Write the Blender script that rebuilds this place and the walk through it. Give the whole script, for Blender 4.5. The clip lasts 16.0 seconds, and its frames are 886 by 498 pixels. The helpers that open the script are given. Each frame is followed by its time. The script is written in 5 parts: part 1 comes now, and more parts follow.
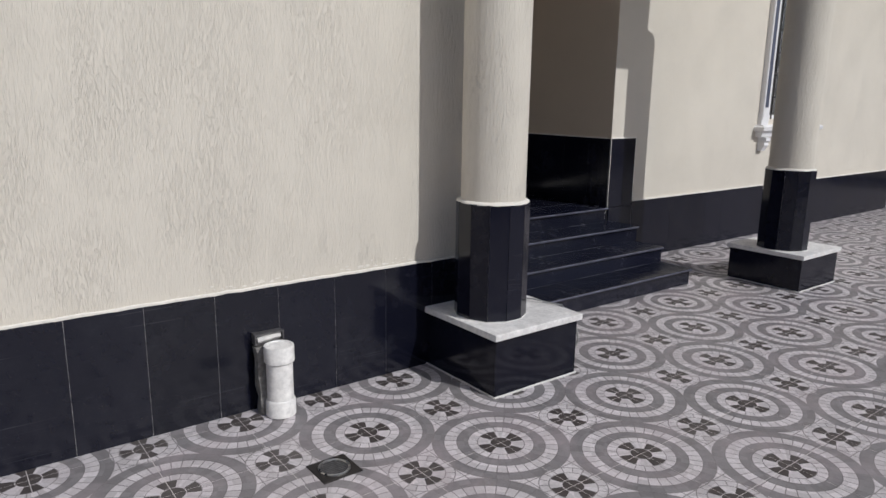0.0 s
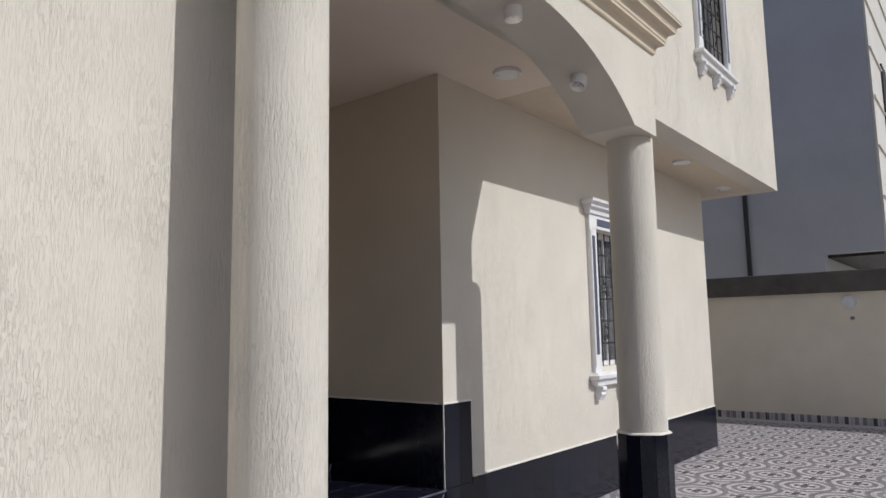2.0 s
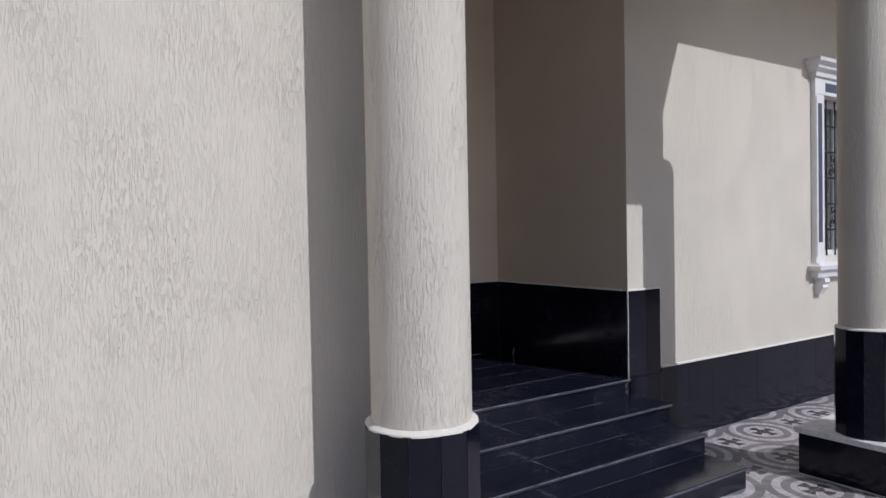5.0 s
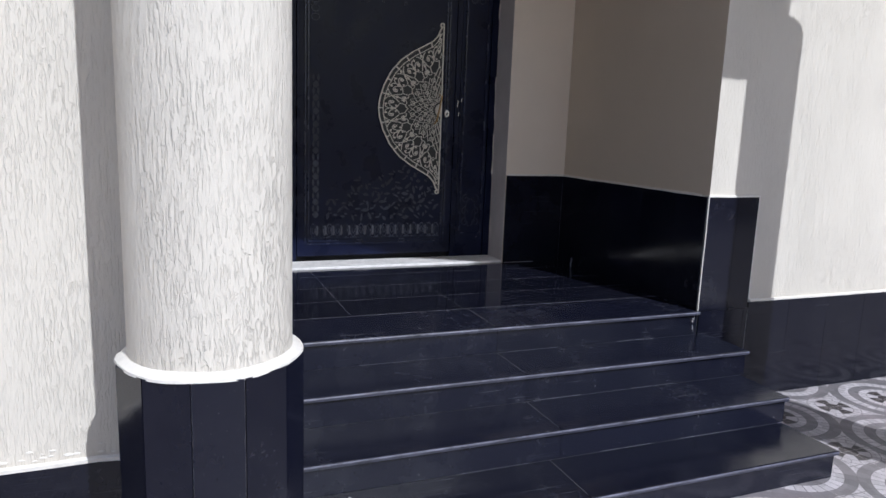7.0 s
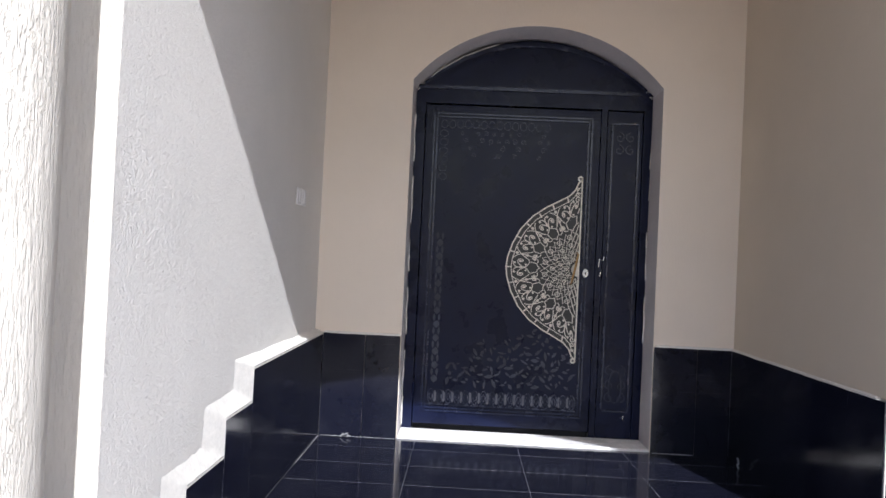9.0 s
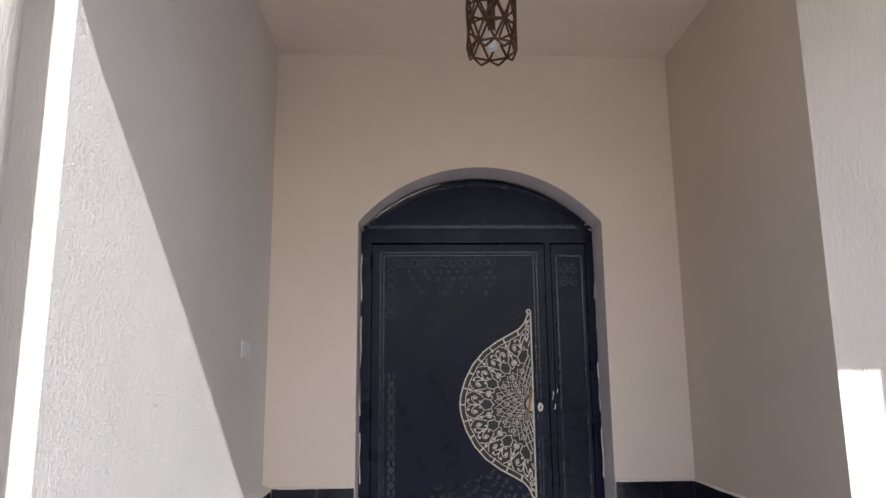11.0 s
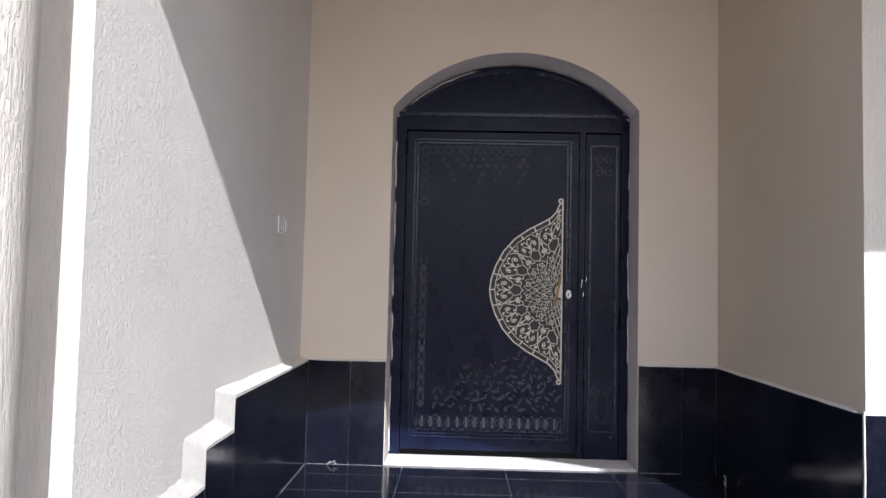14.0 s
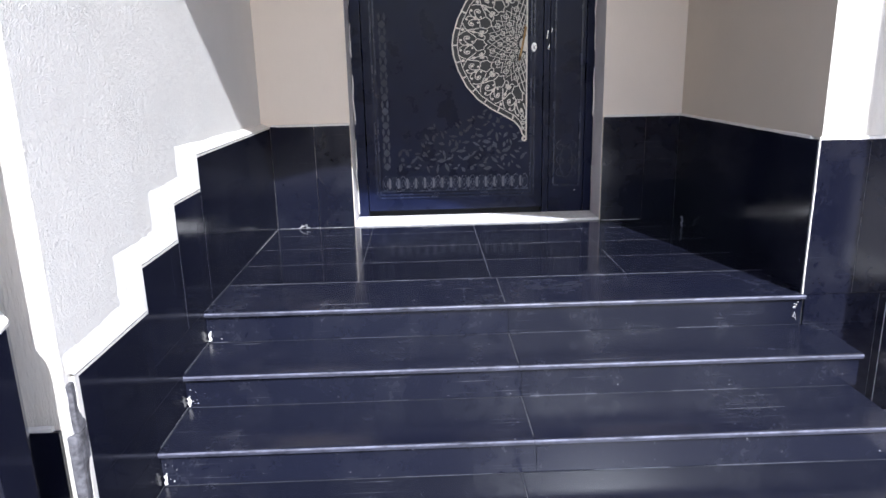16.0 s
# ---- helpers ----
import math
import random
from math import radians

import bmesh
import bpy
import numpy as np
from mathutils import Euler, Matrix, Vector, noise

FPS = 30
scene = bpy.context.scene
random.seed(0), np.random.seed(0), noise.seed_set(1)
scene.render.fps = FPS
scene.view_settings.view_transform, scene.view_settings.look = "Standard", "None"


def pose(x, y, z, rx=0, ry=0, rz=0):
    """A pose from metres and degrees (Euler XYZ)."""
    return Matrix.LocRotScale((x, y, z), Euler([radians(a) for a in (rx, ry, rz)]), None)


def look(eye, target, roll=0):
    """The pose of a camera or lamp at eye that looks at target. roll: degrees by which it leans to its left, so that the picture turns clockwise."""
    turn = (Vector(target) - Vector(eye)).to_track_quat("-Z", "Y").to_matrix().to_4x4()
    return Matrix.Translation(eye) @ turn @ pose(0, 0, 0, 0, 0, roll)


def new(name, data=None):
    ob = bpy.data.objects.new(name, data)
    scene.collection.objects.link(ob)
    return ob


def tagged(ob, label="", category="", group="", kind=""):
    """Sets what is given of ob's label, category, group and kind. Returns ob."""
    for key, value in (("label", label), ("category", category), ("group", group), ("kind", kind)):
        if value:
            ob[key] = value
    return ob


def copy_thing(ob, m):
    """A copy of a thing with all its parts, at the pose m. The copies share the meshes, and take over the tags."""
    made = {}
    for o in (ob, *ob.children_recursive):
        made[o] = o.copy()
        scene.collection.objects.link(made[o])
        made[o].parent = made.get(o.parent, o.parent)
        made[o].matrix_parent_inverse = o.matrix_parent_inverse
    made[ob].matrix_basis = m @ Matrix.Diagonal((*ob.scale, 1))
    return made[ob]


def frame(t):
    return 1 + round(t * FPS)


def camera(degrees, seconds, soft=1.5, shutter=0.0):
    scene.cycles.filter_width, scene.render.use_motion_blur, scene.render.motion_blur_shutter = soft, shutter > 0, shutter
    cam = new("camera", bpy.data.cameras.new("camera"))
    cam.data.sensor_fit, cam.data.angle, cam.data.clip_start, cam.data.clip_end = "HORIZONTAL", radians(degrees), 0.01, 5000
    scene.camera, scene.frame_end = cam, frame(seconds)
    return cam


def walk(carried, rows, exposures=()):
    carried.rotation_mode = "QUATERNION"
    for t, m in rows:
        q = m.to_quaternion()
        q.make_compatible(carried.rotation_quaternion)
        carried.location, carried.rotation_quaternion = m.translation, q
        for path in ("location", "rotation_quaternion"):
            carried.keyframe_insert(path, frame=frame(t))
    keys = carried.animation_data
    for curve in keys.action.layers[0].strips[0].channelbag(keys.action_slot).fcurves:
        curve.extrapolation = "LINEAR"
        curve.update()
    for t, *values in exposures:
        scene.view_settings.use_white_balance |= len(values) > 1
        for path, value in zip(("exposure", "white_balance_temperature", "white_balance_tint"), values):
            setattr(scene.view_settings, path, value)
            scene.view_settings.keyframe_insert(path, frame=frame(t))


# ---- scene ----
cam = camera(65.8, 16.0)
PATH = [
    (0, (-2.553, -3.005, 1.489), (-1.369, -1.451, 1.062), 0.8),
    (0.5, (-2.561, -2.681, 1.562), (-1.163, -1.332, 1.085), 0.4),
    (1, (-2.271, -2.561, 1.572), (-0.607, -1.520, 1.190), 0.8),
    (1.5, (-2.003, -2.460, 1.627), (-0.359, -1.328, 1.503), -1.7),
    (2, (-1.715, -2.304, 1.706), (-0.168, -1.06, 1.949), -1.0),
    (2.5, (-1.669, -2.405, 1.753), (-0.348, -1.07, 2.443), -2.5),
    (3, (-1.64, -2.451, 1.795), (-0.459, -1.076, 2.639), -2.9),
    (3.5, (-1.626, -2.493, 1.829), (-0.526, -1.117, 2.777), -4.0),
    (4, (-1.602, -2.536, 1.788), (-0.484, -1.041, 2.506), -3.0),
    (4.5, (-1.524, -2.465, 1.713), (-0.357, -0.871, 2.029), -2.1),
    (5, (-1.378, -2.258, 1.608), (-0.261, -0.599, 1.559), -1.1),
    (7.5, (0.140, -1.725, 1.465), (0.701, 0.150, 1.056), 2.6),
    (8, (0.488, -1.625, 1.491), (0.798, 0.289, 1.002), 2.6),
    (8.5, (0.741, -1.578, 1.547), (0.732, 0.396, 1.225), 3.3),
    (9, (0.827, -1.567, 1.617), (0.764, 0.432, 1.649), 2.7),
    (9.5, (0.903, -1.555, 1.659), (0.862, 0.44, 1.799), 0.6),
    (10, (0.771, -1.526, 1.779), (0.919, 0.458, 1.984), 0.2),
    (12.5, (0.921, -1.65, 1.738), (0.834, 0.285, 2.234), -0.1),
    (13, (0.925, -1.67, 1.689), (0.83, 0.275, 2.144), 1.1),
    (13.5, (0.881, -1.606, 1.643), (0.831, 0.373, 1.929), 0.6),
    (14, (0.887, -1.593, 1.616), (0.843, 0.403, 1.721), 1.3),
    (14.5, (0.863, -1.581, 1.59), (0.824, 0.418, 1.57), 1.3),
    (15, (0.877, -1.579, 1.551), (0.878, 0.411, 1.35), 0.6),
    (15.5, (0.876, -1.574, 1.504), (0.88, 0.395, 1.153), -0.5),
    (16, (0.9, -1.564, 1.459), (0.949, 0.37, 0.95), -1.3),
]
EXPOSURE = [(0, -0.65, 6100, 9), (1.5, -0.40, 6170, 9), (2.5, -0.62, 5900, 10), (3.5, -0.78, 5800, 13), (4.5, -0.72, 5770, 12), (5.2, -0.64, 5800, 12), (7.5, 0.18, 5600, 10), (8, 0.52, 5600, 10), (8.5, 0.84, 5650, 11), (9.5, 0.85, 5850, 11),
            (10.2, 0.88, 5900, 12), (12.5, 0.68, 5950, 13), (13.5, 0.75, 5900, 12), (14.5, 0.87, 5750, 11), (15.5, 1.00, 5620, 11), (16, 1.14, 5560, 11)]
walk(cam, [(t, look(eye, target, roll)) for t, eye, target, roll in PATH], EXPOSURE)

# ---- world, sun ----
SUN_TO = Vector((0.297, -1.0, 0.905)).normalized()
world = bpy.data.worlds.new("world")
scene.world = world
world.use_nodes = True
wn = world.node_tree
sky = wn.nodes.new("ShaderNodeTexSky")
sky.sky_type = "NISHITA"
sky.sun_disc = False
sky.sun_elevation = math.asin(SUN_TO.z)
sky.sun_rotation = math.atan2(SUN_TO.x, SUN_TO.y)
sky.dust_density = 2.2
wn.nodes["Background"].inputs["Strength"].default_value = 0.097
wn.links.new(sky.outputs["Color"], wn.nodes["Background"].inputs["Color"])
sun = new("sun", bpy.data.lights.new("sun", "SUN"))
sun.data.energy = 3.75
sun.data.angle = radians(0.5)
sun.data.color = (1.0, 0.965, 0.91)
sun.matrix_world = look(SUN_TO * 30, (0, 0, 0))


# ---- materials ----
class Graph:
    """Small helper round a material's node tree, in world coordinates."""

    def __init__(self, name):
        self.m = bpy.data.materials.new(name)
        self.m.use_nodes = True
        self.t = self.m.node_tree
        self.bsdf = self.t.nodes["Principled BSDF"]
        self.pos = self.t.nodes.new("ShaderNodeNewGeometry").outputs["Position"]

    def put(self, sock, v):
        if isinstance(v, bpy.types.NodeSocket):
            self.t.links.new(v, sock)
        else:
            sock.default_value = v

    def math(self, op, a, b=0.0, c=0.0):
        n = self.t.nodes.new("ShaderNodeMath")
        n.operation = op
        for s, v in zip(n.inputs, (a, b, c)):
            self.put(s, v)
        return n.outputs[0]

    def scaled(self, sx, sy, sz):
        n = self.t.nodes.new("ShaderNodeMapping")
        n.inputs["Scale"].default_value = (sx, sy, sz)
        self.t.links.new(self.pos, n.inputs["Vector"])
        return n.outputs[0]

    def noise(self, vec, scale=1.0, detail=4.0, rough=0.55, warp=0.0):
        n = self.t.nodes.new("ShaderNodeTexNoise")
        self.put(n.inputs["Vector"], vec)
        n.inputs["Scale"].default_value = scale
        n.inputs["Detail"].default_value = detail
        n.inputs["Roughness"].default_value = rough
        n.inputs["Distortion"].default_value = warp
        return n.outputs[0]

    def ramp(self, v, lo, hi, a=0.0, b=1.0):
        n = self.t.nodes.new("ShaderNodeMapRange")
        self.put(n.inputs["Value"], v)
        for k, q in zip(("From Min", "From Max", "To Min", "To Max"), (lo, hi, a, b)):
            n.inputs[k].default_value = q
        return n.outputs[0]

    def mix(self, f, a, b):
        n = self.t.nodes.new("ShaderNodeMix")
        n.data_type = "RGBA"
        self.put(n.inputs[0], f)
        for s, v in ((n.inputs[6], a), (n.inputs[7], b)):
            self.put(s, v if isinstance(v, bpy.types.NodeSocket) else (*v, 1.0))
        return n.outputs[2]

    def shade(self, col, f):
        n = self.t.nodes.new("ShaderNodeHueSaturation")
        self.put(n.inputs["Color"], col if isinstance(col, bpy.types.NodeSocket) else (*col, 1.0))
        self.put(n.inputs["Value"], f)
        return n.outputs[0]

    def bump(self, h, strength, dist):
        n = self.t.nodes.new("ShaderNodeBump")
        n.inputs["Strength"].default_value = strength
        n.inputs["Distance"].default_value = dist
        self.put(n.inputs["Height"], h)
        self.t.links.new(n.outputs[0], self.bsdf.inputs["Normal"])

    def random(self):
        return self.t.nodes.new("ShaderNodeObjectInfo").outputs["Random"]

    def done(self, col, rough=0.6, metal=0.0, spec=0.5):
        self.put(self.bsdf.inputs["Base Color"], col if isinstance(col, bpy.types.NodeSocket) else (*col, 1.0))
        self.put(self.bsdf.inputs["Roughness"], rough)
        self.bsdf.inputs["Metallic"].default_value = metal
        self.bsdf.inputs["Specular IOR Level"].default_value = spec
        return self.m


def stucco_material(name, col, relief, fine, depth=0.8, drag_scale=(190, 34), pit_scale=(115, 55), floor=0.45, thick=0.0038, tint=0.06):
    """Dragged render: short upright scratches and torn pits over a sandy grain."""
    g = Graph(name)
    drag = g.noise(g.scaled(drag_scale[0], drag_scale[0], drag_scale[1]), 1.0, 3.0, 0.55, 0.2)
    pits = g.noise(g.scaled(pit_scale[0], pit_scale[0], pit_scale[1]), 1.0, 3.0, 0.65, 0.45)
    patch = g.noise(g.scaled(3.6, 3.6, 1.7), 1.0, 4.0, 0.6)
    grooves = g.math("MULTIPLY", g.ramp(drag, 0.52, 0.63), g.ramp(patch, 0.36, 0.60, floor, 1.0))
    grooves = g.math("MAXIMUM", grooves, g.math("MULTIPLY", g.ramp(pits, 0.57, 0.64), g.ramp(patch, 0.42, 0.60, floor * 0.4, 0.95)))
    ridge = g.ramp(g.noise(g.scaled(drag_scale[0] * 0.45, drag_scale[0] * 0.45, drag_scale[1] * 0.6), 1.0, 2.0), 0.35, 0.7)
    grain = g.noise(g.pos, 260.0, 2.0)
    h = g.math("ADD", g.math("MULTIPLY", grooves, -relief), g.math("MULTIPLY", grain, fine))
    h = g.math("ADD", h, g.math("MULTIPLY", ridge, relief * 0.45))
    stain = g.noise(g.pos, 0.9, 5.0, 0.6)
    c = g.shade(col, g.ramp(stain, 0.3, 0.7, 0.95, 1.04))
    c = g.mix(g.math("MULTIPLY", grooves, tint), c, (col[0] * 0.55, col[1] * 0.52, col[2] * 0.48))
    g.bump(h, depth, thick)
    return g.done(c, 0.85, 0.0, 0.25)


def plain_material(name, col, rough=0.6, metal=0.0, vary=0.06, scale=8.0, relief=0.15, grain=60.0, spec=0.5):
    g = Graph(name)
    n1 = g.noise(g.pos, scale, 5.0, 0.6)
    n2 = g.noise(g.pos, grain, 3.0)
    f = g.math("ADD", g.ramp(n1, 0.3, 0.7, 1 - vary, 1 + vary), g.ramp(n2, 0.3, 0.7, -vary / 2, vary / 2))
    g.bump(n2, relief, 0.002)
    return g.done(g.shade(col, f), g.ramp(n1, 0.3, 0.7, max(rough - 0.08, 0.03), rough + 0.08), metal, spec)


def tile_material(name, col, rough, dust, spec=0.5, chipped=0.0):
    """Dark glazed tile with dust, water marks and scratches."""
    g = Graph(name)
    n1 = g.noise(g.pos, 3.0, 6.0, 0.65, 0.4)
    n2 = g.noise(g.scaled(14, 14, 14), 1.0, 6.0, 0.7)
    specks = g.ramp(g.noise(g.pos, 130.0, 2.0), 0.71, 0.76)
    veil = g.math("MULTIPLY", g.ramp(n1, 0.42, 0.75), g.ramp(n2, 0.35, 0.7))
    c = g.shade(col, g.ramp(g.random(), 0, 1, 0.85, 1.2))
    c = g.mix(g.math("MULTIPLY", veil, dust), c, (0.30, 0.30, 0.33))
    c = g.mix(g.math("MULTIPLY", specks, 0.25 * min(1, dust * 4)), c, (0.6, 0.6, 0.6))
    chips = g.math("MULTIPLY", g.ramp(g.noise(g.pos, 62.0, 2.0, 0.6), 0.735, 0.75), g.ramp(n2, 0.45, 0.58))
    c = g.mix(g.math("MULTIPLY", chips, chipped), c, (0.55, 0.54, 0.55))
    rub = g.math("MULTIPLY", g.ramp(g.noise(g.scaled(2.2, 150, 150), 1.0, 2.0, 0.5, 0.3), 0.66, 0.72), g.ramp(n1, 0.48, 0.62))
    c = g.mix(g.math("MULTIPLY", rub, min(0.3, dust * (5.0 if chipped else 1.5))), c, (0.42, 0.42, 0.46))
    g.bump(n1, 0.03, 0.01)
    return g.done(c, g.math("ADD", g.math("MULTIPLY", veil, 0.25), rough), 0.0, spec)


def mosaic_material():
    """Printed mosaic yard tile: ringed circles and small crosses, both made of chips."""
    g = Graph("mosaic_tile")
    P, X0, Y0 = 0.43, 0.215, -0.945
    sep = g.t.nodes.new("ShaderNodeSeparateXYZ")
    g.t.links.new(g.pos, sep.inputs[0])
    u = g.math("DIVIDE", g.math("SUBTRACT", sep.outputs[0], X0), P)
    v = g.math("DIVIDE", g.math("SUBTRACT", sep.outputs[1], Y0), P)
    a = g.math("MULTIPLY", g.math("ADD", u, v), 0.5)
    b = g.math("MULTIPLY", g.math("SUBTRACT", u, v), 0.5)

    def polar(shift):
        fa = g.math("SUBTRACT", g.math("FRACT", g.math("ADD", a, shift)), 0.5)
        fb = g.math("SUBTRACT", g.math("FRACT", g.math("ADD", b, shift)), 0.5)
        r = g.math("MULTIPLY", g.math("SQRT", g.math("ADD", g.math("MULTIPLY", fa, fa), g.math("MULTIPLY", fb, fb))), 2.0)
        return r, g.math("DIVIDE", g.math("ARCTAN2", fb, fa), 2 * math.pi)

    def band(r, lo, hi):
        return g.math("MULTIPLY", g.math("GREATER_THAN", r, lo), g.math("LESS_THAN", r, hi))

    def spokes(th, n, width):
        return g.math("LESS_THAN", g.math("FRACT", g.math("MULTIPLY", th, n)), width)

    def either(*fs):
        out = fs[0]
        for f in fs[1:]:
            out = g.math("MAXIMUM", out, f)
        return out

    def petals(r, th, lo, hi):
        w = g.math("ABSOLUTE", g.math("SUBTRACT", g.math("FRACT", g.math("MULTIPLY", th, 4.0)), 0.5))
        return either(g.math("MULTIPLY", g.math("LESS_THAN", w, 0.27), band(r, lo, hi)), g.math("LESS_THAN", r, lo - 0.010))

    r1, t1 = polar(0.5)
    r2, t2 = polar(0.0)
    small = g.math("LESS_THAN", r2, 0.45)
    ring_dark = either(band(r1, 0.83, 1.0), band(r1, 0.475, 0.65))
    cross = either(petals(r1, t1, 0.160, 0.335), petals(r2, t2, 0.150, 0.31))
    # chip joints: spokes of the rings, circles between them, hatch outside
    joint = either(
        g.math("MULTIPLY", spokes(t1, 34.0, 0.11), band(r1, 0.65, 0.83)),
        g.math("MULTIPLY", spokes(t1, 20.0, 0.09), band(r1, 0.335, 0.475)),
        g.math("MULTIPLY", spokes(t2, 18.0, 0.10), band(r2, 0.31, 0.45)),
        g.math("MULTIPLY", 0.45, g.math("MULTIPLY", spokes(t1, 34.0, 0.09), ring_dark)),
        band(r1, 0.475, 0.487), band(r1, 0.64, 0.652), band(r1, 0.825, 0.838), band(r1, 0.995, 1.012),
        band(r1, 0.335, 0.348), band(r2, 0.31, 0.325), band(r2, 0.44, 0.455))
    outside = g.math("MULTIPLY", g.math("GREATER_THAN", r1, 1.0), g.math("GREATER_THAN", r2, 0.45))
    hatch = either(g.math("LESS_THAN", g.math("FRACT", g.math("MULTIPLY", u, 7.0)), 0.08),
                   g.math("LESS_THAN", g.math("FRACT", g.math("MULTIPLY", v, 7.0)), 0.08))
    joint = either(joint, g.math("MULTIPLY", outside, hatch))
    # tone of each chip
    cell = g.t.nodes.new("ShaderNodeCombineXYZ")
    g.put(cell.inputs[0], g.math("FLOOR", g.math("MULTIPLY", t1, 34.0)))
    g.put(cell.inputs[1], g.math("FLOOR", g.math("MULTIPLY", r1, 5.6)))
    g.put(cell.inputs[2], g.math("ADD", g.math("FLOOR", g.math("ADD", a, 0.5)), g.math("MULTIPLY", g.math("FLOOR", g.math("ADD", b, 0.5)), 7.3)))
    wht = g.t.nodes.new("ShaderNodeTexWhiteNoise")
    g.t.links.new(cell.outputs[0], wht.inputs["Vector"])
    chip = g.ramp(wht.outputs["Value"], 0, 1, 0.80, 1.12)
    grain = g.noise(g.pos, 90.0, 4.0, 0.7)
    col = g.mix(ring_dark, (0.645, 0.605, 0.625), (0.225, 0.213, 0.222))
    col = g.mix(small, col, (0.625, 0.588, 0.605))
    col = g.mix(cross, col, (0.055, 0.045, 0.045))
    col = g.mix(g.math("MULTIPLY", joint, 0.78), col, (0.15, 0.135, 0.14))
    col = g.shade(col, g.math("MULTIPLY", chip, g.ramp(grain, 0.3, 0.7, 0.86, 1.12)))
    dirt = g.ramp(g.noise(g.pos, 1.3, 6.0, 0.65), 0.35, 0.75, 0.0, 0.22)
    col = g.mix(dirt, col, (0.40, 0.36, 0.35))
    pink = g.ramp(g.noise(g.pos, 2.6, 5.0, 0.7, 0.6), 0.46, 0.70, 0.0, 0.30)
    col = g.mix(g.math("MULTIPLY", pink, g.math("SUBTRACT", 1.0, cross)), col, (0.50, 0.405, 0.44))
    blot = g.ramp(g.noise(g.pos, 7.0, 5.0, 0.7), 0.4, 0.75, 1.0, 0.86)
    col = g.shade(col, blot)
    g.bump(g.math("SUBTRACT", g.math("MULTIPLY", grain, 0.3), joint), 0.25, 0.002)
    return g.done(col, g.ramp(grain, 0.3, 0.7, 0.36, 0.55), 0.0, 0.45)


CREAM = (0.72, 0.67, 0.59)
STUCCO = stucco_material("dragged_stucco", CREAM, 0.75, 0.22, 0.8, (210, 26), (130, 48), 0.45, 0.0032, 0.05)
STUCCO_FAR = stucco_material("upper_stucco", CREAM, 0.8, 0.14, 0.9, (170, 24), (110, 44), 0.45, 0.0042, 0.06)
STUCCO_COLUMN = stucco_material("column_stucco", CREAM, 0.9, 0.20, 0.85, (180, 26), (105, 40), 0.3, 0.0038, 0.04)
# outer cream with sandier grain, paled: west wall's sunlight put into the colour
SANDED_LIT = stucco_material("sunlit_sandy_stucco", (0.86, 0.82, 0.765), 0.65, 1.1, 0.9, (210, 60), (150, 80), 0.8, 0.0046, 0.03)
REVEAL = plain_material("lilac_grey_reveal", (0.64, 0.60, 0.60), 0.8, vary=0.06, scale=6, relief=0.3)
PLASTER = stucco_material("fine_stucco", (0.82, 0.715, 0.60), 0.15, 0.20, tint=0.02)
# recess render darkened, so the east wall's shade is part of its colour
SMOOTH_SHADED = stucco_material("shaded_smooth_stucco", (0.65, 0.565, 0.46), 0.2, 0.2, floor=0.3, tint=0.02)
MOULD = plain_material("painted_moulding", (0.64, 0.55, 0.43), 0.75, vary=0.05, relief=0.3, grain=160, spec=0.3)
BLACK = tile_material("black_tile", (0.0056, 0.0062, 0.0138), 0.11, 0.05, 0.36)
STEP = tile_material("black_step_tile", (0.0080, 0.0090, 0.0190), 0.19, 0.05, 0.5, 0.5)
FLOORTILE = tile_material("black_floor_tile", (0.0068, 0.0074, 0.0150), 0.07, 0.04, 0.5, 0.3)
WORN = plain_material("rubbed_step_front", (0.045, 0.046, 0.066), 0.35, vary=0.5, scale=11, grain=90)
NOSE = plain_material("worn_step_edge", (0.12, 0.12, 0.16), 0.35, vary=0.55, scale=9)
JOINT = plain_material("dark_joint", (0.055, 0.055, 0.06), 0.8, vary=0.3, scale=20)
DUST = plain_material("grey_dust", (0.10, 0.10, 0.12), 0.8, vary=0.4, scale=20)
THIN = plain_material("pale_joint", (0.36, 0.35, 0.35), 0.85, vary=0.35, scale=18)
FLOORJOINT = plain_material("grey_floor_joint", (0.15, 0.15, 0.165), 0.85, vary=0.8, scale=9)
GROUT = plain_material("white_grout", (0.66, 0.64, 0.62), 0.85, vary=0.12, scale=14, relief=0.5)
SLAB = plain_material("white_stone_slab", (0.77, 0.75, 0.74), 0.5, vary=0.16, scale=16, relief=0.4)
CAPPING = plain_material("white_plaster_edge", (0.78, 0.74, 0.68), 0.85, vary=0.07, scale=20, relief=0.6)
MOSAIC = mosaic_material()
YARD = plain_material("floor_joint_mortar", (0.62, 0.58, 0.57), 0.9, vary=0.1)
SAND = plain_material("dusty_ground", (0.42, 0.35, 0.27), 0.95, vary=0.15, scale=0.6)
DOOR = plain_material("navy_door_paint", (0.0044, 0.0066, 0.0245), 0.30, vary=0.3, scale=5, relief=0.12, grain=200, spec=0.20)
DOOR_EDGE = plain_material("navy_door_moulding", (0.0105, 0.0145, 0.040), 0.25, vary=0.2, scale=9)
DOOR_RELIEF = plain_material("navy_cut_metal", (0.034, 0.040, 0.070), 0.28, vary=0.2, scale=12)
DOOR_FAINT = plain_material("navy_low_relief", (0.012, 0.015, 0.036), 0.3, vary=0.3, scale=12)
CUT_FAINT = plain_material("faint_cut_out", (0.020, 0.023, 0.038), 0.5, vary=0.5, scale=7)
CUT = plain_material("pale_cut_out", (0.125, 0.13, 0.155), 0.5, vary=0.3, scale=9)
